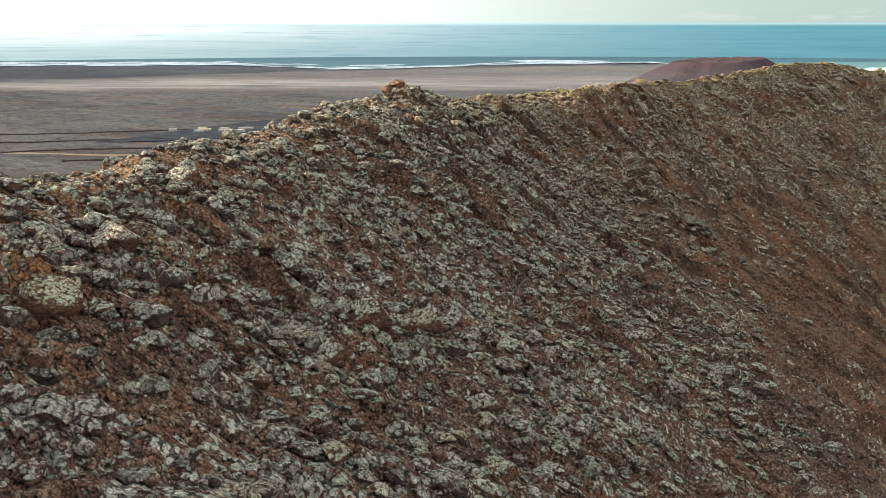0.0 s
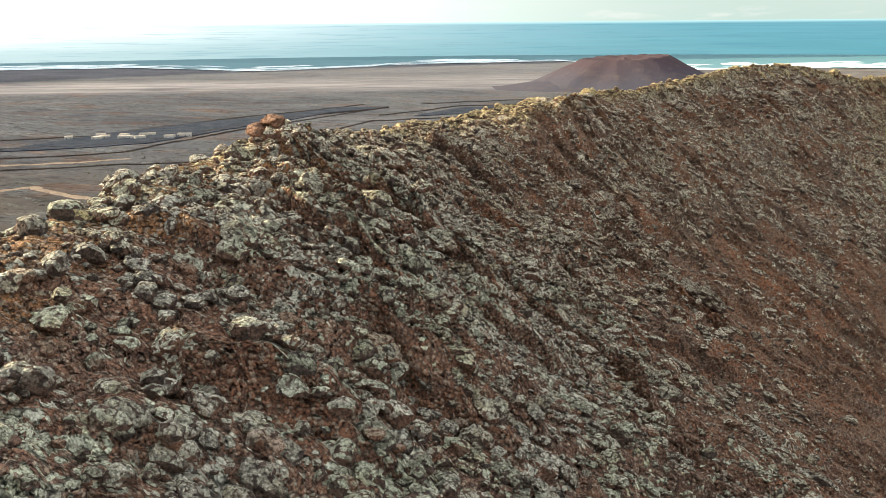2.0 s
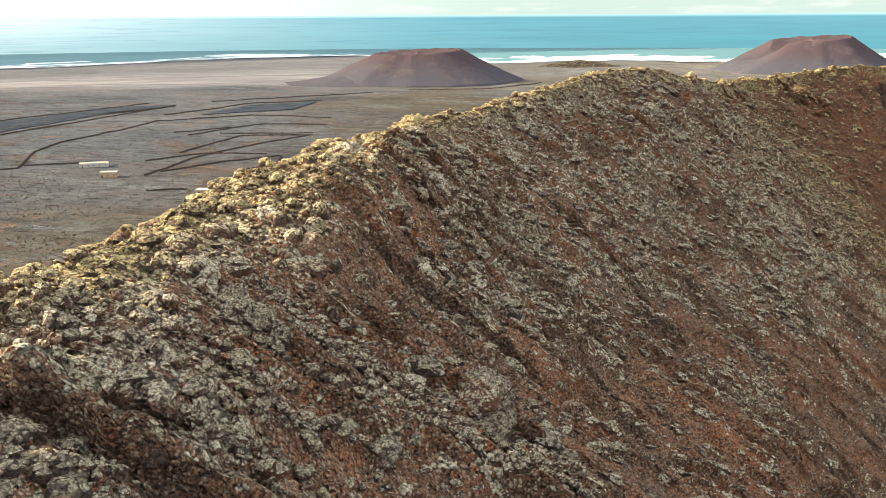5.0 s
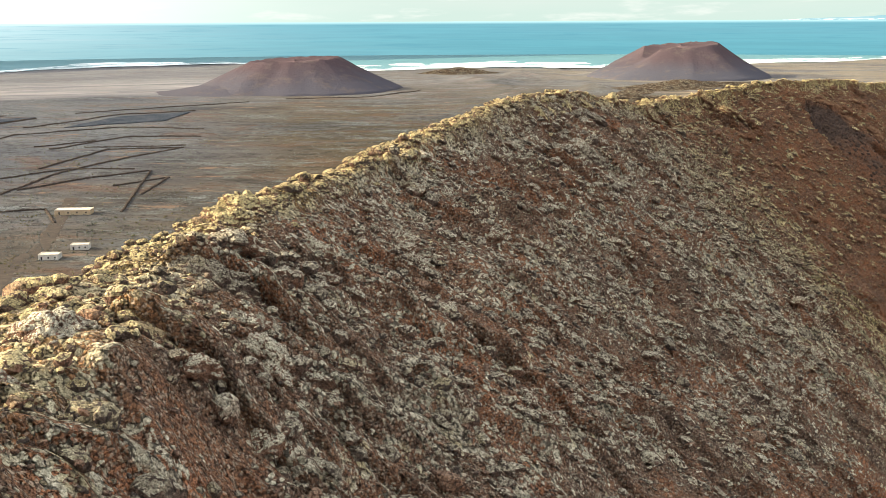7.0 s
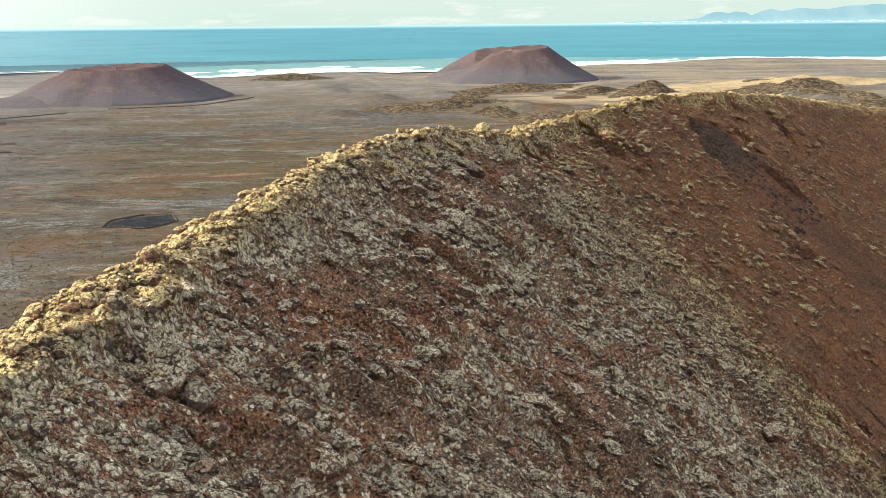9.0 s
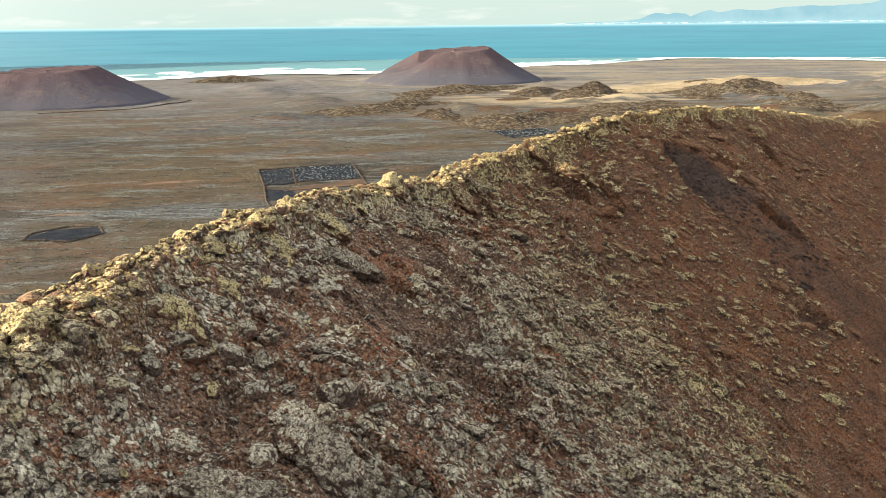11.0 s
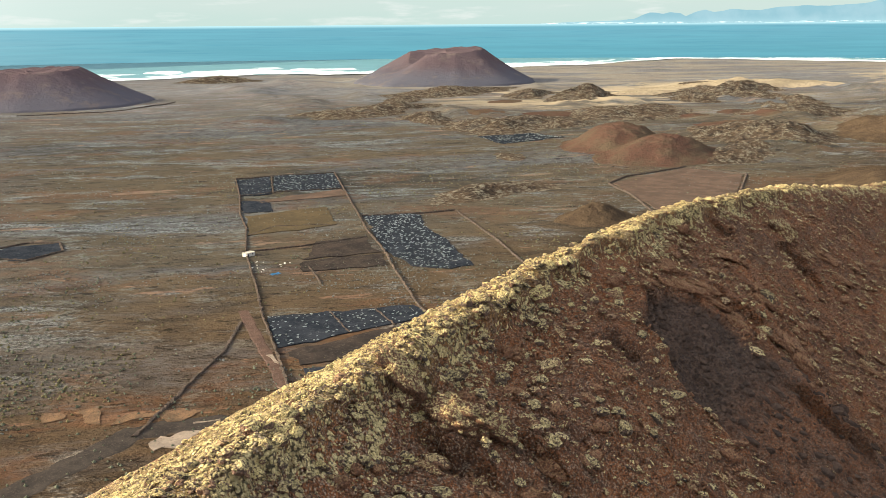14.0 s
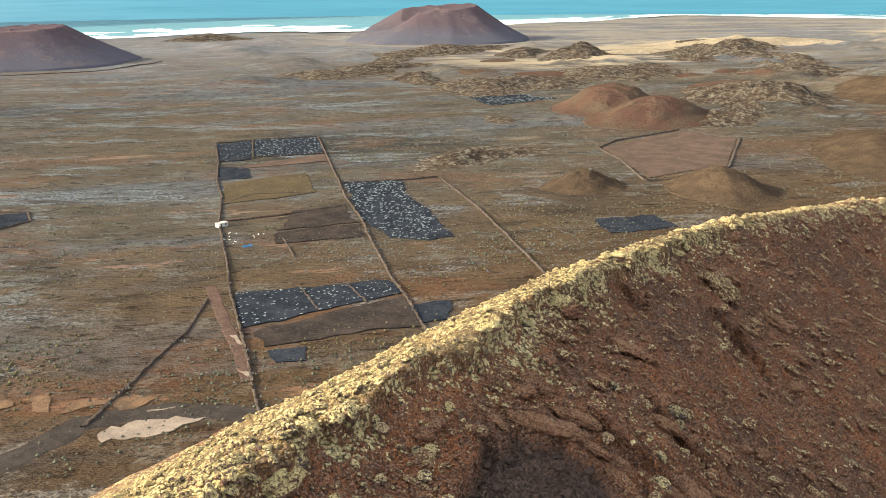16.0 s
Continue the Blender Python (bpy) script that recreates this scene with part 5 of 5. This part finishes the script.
hill("lava_hill", 1000, 1500, 150, 60, 11, 0.2, LAVAHILL, "rugged lava hill", seed=35, rough=0.45)
hill("lava_hill", 1350, 1750, 180, 70, 14, 0.2, LAVAHILL, "far rugged lava hill", seed=36, rough=0.4)


# ---- fields, walls and roads ----
def field(name, corners, material, label, lift=0.45):
    cx, cy = np.mean(corners, 0)
    rng = np.random.default_rng(abs(int(cx * 7 + cy)) % 9999)
    ring = []
    for (ax, ay), (bx, by) in zip(corners, corners[1:] + corners[:1]):
        m = max(2, int(math.hypot(bx - ax, by - ay) / 6))
        for j in range(m):
            f = j / m
            ring.append((ax + (bx - ax) * f + rng.normal(0, 0.8), ay + (by - ay) * f + rng.normal(0, 0.8)))
    bm = bmesh.new()
    bm.faces.new([bm.verts.new((px - cx, py - cy, 0)) for px, py in ring])
    bmesh.ops.triangulate(bm, faces=bm.faces[:])
    # cut the sheet into a lattice, so that it follows the ground
    step_ = max(4.0, max(np.ptp([c[0] for c in corners]), np.ptp([c[1] for c in corners])) / 24)
    for axis in (0, 1):
        values = [p[axis] - (cx, cy)[axis] for p in ring]
        for at in np.arange(min(values) + step_, max(values), step_):
            way = Vector((1, 0, 0)) if axis == 0 else Vector((0, 1, 0))
            bmesh.ops.bisect_plane(bm, geom=bm.verts[:] + bm.edges[:] + bm.faces[:], plane_co=way * float(at), plane_no=way)
    spots = np.array([(q.co.x + cx, q.co.y + cy) for q in bm.verts])
    for q, z in zip(bm.verts, plain_height(spots[:, 0], spots[:, 1])):
        q.co.z = float(z) + lift
    low = bmesh.ops.extrude_face_region(bm, geom=bm.faces[:])
    bmesh.ops.translate(bm, verts=[e for e in low["geom"] if isinstance(e, bmesh.types.BMVert)], vec=(0, 0, -1.6))
    bmesh.ops.recalc_face_normals(bm, faces=bm.faces[:])
    ob = part(name, bm, material)
    ob.location = (cx, cy, 0)
    return tagged(ob, label, "field", "fields on the plain")


def inside(px, py, corners):
    hit = False
    for (ax, ay), (bx, by) in zip(corners, corners[1:] + corners[:1]):
        if (ay > py) != (by > py) and px < (bx - ax) * (py - ay) / (by - ay) + ax:
            hit = not hit
    return hit


def dots(name, corners, count, size, material, label, seed):
    rng = np.random.default_rng(seed)
    xs, ys = [c[0] for c in corners], [c[1] for c in corners]
    tv, tf = rock_template(seed, 1, 0.55)
    verts, faces = [], []
    while len(verts) < count:
        px, py = rng.uniform(min(xs), max(xs)), rng.uniform(min(ys), max(ys))
        if inside(px, py, corners):
            z = float(plain_height(np.array(px), np.array(py)))
            w = size * rng.uniform(0.5, 1.4)
            faces.append(tf + len(verts) * len(tv))
            verts.append(tv * w * np.array([rng.uniform(0.8, 1.6), 1, 0.8]) + np.array([px, py, z + 0.5 + 0.1 * w]))
    me = mesh_from(name, np.concatenate(verts), np.concatenate(faces), material)
    return tagged(new(name, me), label, "shrubs", kind="stuff")


def ribbon(name, line, width, material, label, category, lift=0.12, group=""):
    """A track or road: a slightly raised strip with uneven edges."""
    rng = np.random.default_rng(len(line) * 13 + int(abs(line[0][0])))
    pts = []
    for (ax, ay), (bx, by) in zip(line, line[1:]):
        m = max(1, int(math.hypot(bx - ax, by - ay) / 7))
        pts += [(ax + (bx - ax) * j / m, ay + (by - ay) * j / m) for j in range(m)]
    pts = np.array(pts + [line[-1]], float)
    way = np.gradient(pts, axis=0)
    way /= np.linalg.norm(way, axis=1, keepdims=True) + 1e-9
    side = np.stack([-way[:, 1], way[:, 0]], -1)
    v = []
    for f, z in ((-0.7, -0.1), (-0.5, lift), (0.0, lift + 0.02), (0.5, lift), (0.7, -0.1)):
        p = pts + side * (width * f * (1 + rng.normal(0, 0.12, (len(pts), 1))))
        v.append(np.concatenate([p, (plain_height(p[:, 0], p[:, 1]) + z)[:, None]], 1))
    me = mesh_from(name, np.stack(v, 1).reshape(-1, 3), grid_faces(len(pts), 5), material, False)
    return tagged(new(name, me), label, category, group, "structure" if category == "road" else "")


def stone_wall(line, label, wide=1.1, tall=1.1):
    """A dry-stone wall along a line, with a ragged top."""
    rng = np.random.default_rng(int(abs(line[0][0] * 3 + line[-1][1])))
    pts = []
    for (ax, ay), (bx, by) in zip(line, line[1:]):
        m = max(1, int(math.hypot(bx - ax, by - ay) / 1.6))
        pts += [(ax + (bx - ax) * j / m, ay + (by - ay) * j / m) for j in range(m)]
    pts = np.array(pts + [line[-1]], float) + rng.normal(0, 0.25, (len(pts) + 1, 2))
    way = np.gradient(pts, axis=0)
    way /= np.linalg.norm(way, axis=1, keepdims=True) + 1e-9
    side = np.stack([-way[:, 1], way[:, 0]], -1)
    g = plain_height(pts[:, 0], pts[:, 1])
    v = []
    for f, h in ((-0.62, -0.5), (-0.45, 0.55), (-0.3, 1.0), (0.3, 1.0), (0.45, 0.55), (0.62, -0.5)):
        p = pts + side * (wide * f * (1 + rng.normal(0, 0.15, (len(pts), 1))))
        z = g + tall * h * (1 + (rng.normal(0, 0.2, len(pts)) if h > 0.5 else 0))
        v.append(np.concatenate([p, z[:, None]], 1))
    me = mesh_from("stone_wall", np.stack(v, 1).reshape(-1, 3), grid_faces(len(pts), 6), WALLSTONE, False)
    return tagged(new("stone_wall", me), label, "wall", "dry-stone walls on the plain")


A = [(475, 972), (511, 971), (465, 882), (437, 889)]
B = [(515, 971), (571, 950), (528, 866), (471, 888)]
C = [(428, 868), (447, 855), (428, 811), (408, 823)]
G = [(471, 747), (510, 727), (485, 686), (469, 640), (439, 579), (424, 580), (410, 601), (420, 646)]
D = [(397, 695), (431, 683), (418, 657), (414, 640), (365, 657), (382, 672)]
D2 = [(413, 637), (397, 611), (350, 632), (364, 654)]
E = [(291, 563), (361, 532), (355, 512), (271, 517)]
F = [(271, 510), (351, 508), (335, 471), (269, 491)]
for shape, material, label in (
        (A, LAPILLI, "black lapilli field with a few pale shrubs"), (B, LAPILLI, "black lapilli field dotted with pale shrubs"),
        (C, LAPILLI, "small dark lapilli field beside a wall"), (G, LAPILLI, "large black lapilli field dotted with pale shrubs"),
        (D, TILLED, "dark tilled field between walls"), (D2, TILLED, "dark brown tilled field"), (E, LAPILLI, "black lapilli field in three plots"),
        (F, TILLED, "bare brown tilled field"), ([(402, 805), (470, 800), (440, 735), (372, 742)], FALLOW, "fallow ochre field with dry grass"),
        ([(440, 862), (525, 862), (512, 832), (437, 850)], PINKISH, "pinkish bare field strip"),
        ([(345, 496), (364, 488), (350, 468), (338, 474)], LAPILLI, "small dark plot at a wall's end"),
        ([(268, 487), (281, 480), (276, 469), (264, 475)], LAPILLI, "small dark hollow in the soil"),
        ([(533, 552), (570, 536), (560, 508), (514, 521)], LAPILLI, "grey-black lapilli patch near the mounds"),
        ([(700, 676), (735, 728), (860, 745), (866, 680), (748, 606), (660, 612)], PINKISH, "pinkish walled enclosure of bare earth"),
        ([(205, 792), (232, 815), (262, 806), (256, 780), (228, 770)], LAPILLI, "dark round walled plot"),
        ([(850, 1010), (960, 1010), (965, 1075), (880, 1090)], LAPILLI, "far dark field with pale shrubs")):
    field("field", shape, material, label)
dots("pale_shrubs", B, 300, 1.5, SHRUB, "pale shrubs in rows on black soil", 1)
dots("pale_shrubs", A, 70, 1.1, SHRUB, "few pale shrubs on black soil", 2)
dots("pale_shrubs", G, 560, 1.5, SHRUB, "many pale shrubs on black soil", 3)
dots("pale_shrubs", E, 150, 1.0, SHRUB, "pale shrubs in plots of black soil", 4)
dots("pale_shrubs", [(850, 1010), (960, 1010), (965, 1075), (880, 1090)], 260, 1.8, SHRUB, "pale shrubs on a far dark field", 5)
stone_wall([(478, 978), (440, 893), (404, 820), (381, 764), (347, 698), (314, 620), (289, 564), (271, 519), (256, 482), (240, 444), (228, 415)], "long dry-stone wall running past the fields")
stone_wall([(573, 952), (529, 866), (475, 760), (447, 707), (420, 646), (389, 586), (365, 537), (354, 511), (335, 470), (318, 434)], "long dry-stone wall between the fields")
stone_wall([(471, 748), (513, 728), (541, 720), (507, 644), (483, 593), (455, 539), (431, 494), (410, 455)], "dry-stone wall round the large field")
stone_wall([(478, 978), (514, 972), (573, 952)], "dry-stone wall at the top of the fields")
stone_wall([(512, 970), (468, 884)], "short dry-stone wall between two plots")
stone_wall([(437, 889), (470, 888), (529, 866)], "dry-stone wall across the fields", 1.2, 0.9)
stone_wall([(347, 700), (385, 690), (432, 683)], "dry-stone wall beside the hut", 1.2, 0.9)
stone_wall([(360, 640), (345, 600)], "short stone wall below the tilled field", 1.0, 0.8)
stone_wall([(320, 550), (309, 515)], "low stone wall between plots", 1.0, 0.8)
stone_wall([(341, 541), (333, 511)], "low stone wall between plots", 1.0, 0.8)
stone_wall([(869, 750), (770, 744), (731, 730), (698, 674), (650, 610), (680, 592), (745, 602)], "dry-stone wall round the enclosure", 2.0)
stone_wall([(871, 750), (871, 679), (745, 602)], "dry-stone wall closing the enclosure", 2.0)
stone_wall([(205, 792), (218, 813), (245, 821), (262, 806), (256, 780), (230, 770), (205, 792)], "round dry-stone enclosure", 1.6, 1.0)
stone_wall([(277, 564), (250, 528), (226, 506), (204, 483), (185, 465)], "tumbled dark stone wall", 1.8, 0.8)
stone_wall([(372, 742), (402, 760), (440, 735)], "tumbled stone wall by the fallow field", 1.0, 0.7)

ribbon("road", [(80, 425), (150, 453), (171, 461), (186, 468), (199, 467), (214, 458), (228, 445), (245, 425), (300, 380)], 10, DARKDIRT, "dark dirt road across the plain", "road")
field("pale_clearing", [(186, 456), (191, 459), (196, 460), (201, 459.5), (206, 457), (214, 451), (222, 444), (217, 444), (210, 444), (203, 443.5), (197, 446), (191, 449.5), (187, 453)], PALE, "pale bare earth beside the road", 0.3)
for shape, material, label in (
        ([(200, 480), (208, 480), (214, 471), (208, 469), (200, 471)], EARTH, "bare ochre earth at the end of a tumbled wall"),
        ([(176, 502), (183, 500), (184, 494), (179, 484), (175, 490)], EARTH, "patch of bare orange earth on the plain"),
        ([(165, 510), (171, 506), (171, 498), (167, 497), (162, 499)], EARTH, "patch of bare orange earth on the plain"),
        ([(185, 485), (191, 486), (198, 481), (196, 479), (188, 479), (182, 480)], EARTH, "narrow patch of bare ochre earth on the plain"),
        ([(263, 512), (265, 509), (263, 500), (260, 501)], PALE, "small pale patch on the rusty track"),
        ([(249, 474), (252, 473), (250, 468), (248, 470)], PALE, "small pale patch on the rusty track")):
    field("earth_patch", shape, material, label, 0.32)
stone_wall([(207, 464), (212, 461.5), (216, 459.5)], "short pale wall beside the dirt road", 1.0, 0.5).data.materials[0] = PALE
ribbon("track", [(287, 582), (271, 536), (258, 494), (247, 465)], 4.5, RUST, "rusty dirt track beside a wall", "track")


def house(x, y, wide, deep, tall, turn, wall_material, label, openings=2, parapet=True):
    ob = new("house")
    ob.matrix_world = pose(x, y, float(plain_height(np.array(x), np.array(y))), 0, 0, turn)
    bm = bmesh.new()
    bmesh.ops.create_cube(bm, size=1.0, matrix=Matrix.LocRotScale((0, 0, tall / 2 - 0.2), None, (wide, deep, tall + 0.4)))
    bmesh.ops.bevel(bm, geom=bm.edges[:], offset=0.06, segments=1, affect="EDGES")
    part("wall", bm, wall_material, ob)
    bm = bmesh.new()
    bmesh.ops.create_cube(bm, size=1.0, matrix=Matrix.LocRotScale((0, 0, tall + 0.12), None, (wide - 0.5, deep - 0.5, 0.16)))
    if parapet:
        for sx_, sy_, lx, ly in ((0, 1, wide + 0.1, 0.25), (0, -1, wide + 0.1, 0.25), (1, 0, 0.25, deep - 0.4), (-1, 0, 0.25, deep - 0.4)):
            bmesh.ops.create_cube(bm, size=1.0, matrix=Matrix.LocRotScale((sx_ * wide / 2, sy_ * deep / 2, tall + 0.3), None, (lx, ly, 0.4)))
    part("roof", bm, ROOF, ob, "flat roof with a low parapet")
    for j in range(openings):
        bm = bmesh.new()
        px = (j + 0.5) / openings * wide - wide / 2
        low, high = (0.0, 2.0) if j == 0 else (1.0, 2.0)
        bmesh.ops.create_cube(bm, size=1.0, matrix=Matrix.LocRotScale((px, -deep / 2 - 0.03, (low + high) / 2), None, (0.95, 0.12, high - low)))
        part("door" if j == 0 else "window", bm, GAP, ob)
    return tagged(ob, label, "house")


house(345, 690, 7.0, 4.0, 2.2, 15, LIME, "small whitewashed hut beside the field wall", 2)
house(57, 830, 26, 10, 3.2, -20, OCHRE, "long pale farm building on the plain", 4)
house(52, 708, 11, 6, 3.0, -20, LIME, "small white house on the plain", 3)
house(33, 690, 12, 7, 3.0, -20, LIME, "white house beside the dirt road", 3)
house(-40, 1015, 26, 9, 3.4, 0, LIME, "long white building with dark yards", 5)
house(-25, 946, 15, 9, 4.4, -10, OCHRE, "square ochre building by a wall", 3)
house(-140, 1012, 11, 7, 3.0, 0, LIME, "small pale house far on the plain", 2)
house(-290, 1260, 18, 9, 3.4, 0, LIME, "white house far off", 3)
house(-320, 1275, 14, 9, 3.4, 10, LIME, "white house far off", 3)
house(-265, 1290, 12, 8, 3.2, -10, LIME, "small white house far off", 2)
ribbon("road", [(60, 900), (30, 720), (10, 680), (0, 617), (-10, 500), (0, 420)], 9, DIRT, "dirt road leading to the houses", "road")
ribbon("road", [(-800, 1100), (-397, 1033), (-295, 1041), (-240, 1060)], 8, PALE, "pale dirt road across the plain", "road")
ribbon("road", [(-700, 800), (-329, 853), (-286, 883), (-256, 849), (-200, 800)], 8, PALE, "pale dirt road below the slope", "road")
stone_wall([(6, 946), (62, 1056), (130, 1130), (197, 1191)], "long dark stone wall across the plain", 2.0, 1.2)
stone_wall([(43, 1086), (119, 1214), (200, 1190)], "dark stone wall across the plain", 2.0, 1.2)
stone_wall([(20, 960), (90, 1010), (140, 1025), (90, 824)], "dark stone wall by the farm", 1.8, 1.2)
stone_wall([(-400, 985), (-109, 1030), (-105, 1139), (-85, 1212), (-35, 1289), (25, 1417), (160, 1450), (260, 1380)], "long dark winding stone wall", 2.0, 1.2)
stone_wall([(-105, 1045), (-40, 1040)], "pale wall by the buildings", 1.5, 1.2)
for line in ([(-700, 1100), (-259, 1205), (-90, 1500), (60, 1640)], [(-700, 1180), (-330, 1300), (-150, 1550), (20, 1700)], [(-600, 1010), (-260, 1120), (-150, 1330), (48, 1643)],
             [(120, 1700), (280, 1760), (420, 1790)], [(40, 1500), (180, 1640), (300, 1660)], [(500, 1830), (640, 1800), (760, 1850), (820, 1930)], [(60, 1240), (150, 1330), (240, 1300)]):
    stone_wall(line, "far dark stone wall across the plain", 2.2, 1.2)
field("field", [(-420, 1140), (-250, 1190), (-40, 1560), (60, 1650), (-20, 1660), (-330, 1330)], BLUISH, "far dark walled fields of lapilli", 0.9)
field("field", [(90, 1480), (170, 1600), (290, 1640), (230, 1520)], BLUISH, "far dark lapilli field", 0.9)
for line in ([(7, 1034), (68, 1073), (128, 1043)], [(44, 1269), (115, 1304)], [(97, 948), (149, 974), (113, 893)], [(97, 1242), (206, 1209)], [(6, 858), (38, 857), (41, 800)]):
    stone_wall(line, "low dark stone wall between small plots", 1.6, 1.1)
bm = bmesh.new()
bmesh.ops.create_grid(bm, x_segments=6, y_segments=4, size=0.5)
for q in bm.verts:
    q.co = Vector((q.co.x * 6, q.co.y * 3.4, 0.6 + 0.25 * math.sin(q.co.x * 11) * math.cos(q.co.y * 7)))
bmesh.ops.solidify(bm, geom=bm.faces[:], thickness=0.2)
sheet = part("tarpaulin", bm, TARP)
sheet.location = (335, 636, 0.0)
tagged(sheet, "blue plastic tarpaulin lying near the hut", "tarpaulin")


def scrub(name, count, seed, material, label, size=(0.5, 1.5), spread=90.0, reach=1500):
    rng = np.random.default_rng(seed)
    tv = np.array([(0.5, 0, 0), (0, 0.5, 0.05), (-0.5, 0, 0), (0, -0.5, 0.05), (0.1, 0.05, 0.5), (0, 0, -0.3)])
    tf = np.array([(0, 1, 4), (1, 2, 4), (2, 3, 4), (3, 0, 4), (1, 0, 5), (2, 1, 5), (3, 2, 5), (0, 3, 5)])
    r = 250 + reach * rng.uniform(0, 1, count * 4) ** 1.6
    a = np.radians(rng.uniform(25, 112, count * 4))
    x, y = 80 + r * np.cos(a), 120 + r * np.sin(a)
    keep = (fbm(x / spread, y / spread, 5, seed) > rng.uniform(-0.15, 0.75, count * 4)) & (polar(x, y)[1] < -208)
    x, y = x[keep][:count], y[keep][:count]
    z = plain_height(x, y)
    w = rng.uniform(*size, len(x))
    turn = rng.uniform(0, 6.28, len(x))
    c, s = np.cos(turn), np.sin(turn)
    spin = np.stack([np.stack([c, s, 0 * c], -1), np.stack([-s, c, 0 * c], -1), np.stack([0 * c, 0 * c, 0 * c + 1], -1)], 1)
    v = np.einsum("vi,nij->nvj", tv, spin) * w[:, None, None] * rng.uniform(0.75, 1.25, (len(x), 1, 3)) + np.stack([x, y, z + 0.12 * w], -1)[:, None]
    f = tf[None] + (np.arange(len(x)) * len(tv))[:, None, None]
    tagged(new(name, mesh_from(name, v.reshape(-1, 3), f.reshape(-1, 3), material)), label, "scrub", kind="stuff")


scrub("dark_scrub", 12000, 61, DARKSHRUB, "dark low scrub scattered over the plain", (0.5, 1.7))
scrub("pale_scrub", 15000, 62, DRYSHRUB, "pale grey scrub in patches on the plain", (0.5, 1.5), 60.0, 900)
scrub("olive_scrub", 9000, 63, OLIVE, "olive scrub in patches on the plain", (0.6, 1.9), 75.0, 1300)


def debris():
    """Pale broken blocks dumped beside the hut."""
    rng = np.random.default_rng(77)
    shapes = [mesh_from("debris_block", *rock_template(700 + j, 2, 0.7, 0.2), LIME) for j in range(3)]
    for x, y, size in ((331, 658, 1.8), (333, 655, 1.2), (331, 646, 1.0), (334, 649, 1.5), (337, 652, 0.9), (349, 655, 1.3), (353, 657, 1.6), (356, 656, 1.0), (340, 669, 1.5), (343, 666, 1.0), (336, 661, 1.2), (347, 651, 0.9)):
        ob = new("debris_block", shapes[rng.integers(0, 3)])
        z = float(plain_height(np.array(float(x)), np.array(float(y))))
        ob.matrix_world = pose(x, y, z + 0.15 * size, rng.uniform(-15, 15), rng.uniform(-15, 15), rng.uniform(0, 360)) @ Matrix.Diagonal((size * 1.4, size, size * 0.8, 1))
        tagged(ob, "pale broken block of rubble dumped beside the hut", "rubble block", "debris beside the hut")


debris()

# a far village: small white houses in a loose row
village = np.random.default_rng(91)
for _ in range(11):
    house(float(village.uniform(-380, -200)), float(village.uniform(1235, 1300)), float(village.uniform(7, 13)), float(village.uniform(6, 9)), float(village.uniform(2.8, 4.2)), float(village.uniform(-25, 25)), LIME, "small white village house far off on the plain", 2)
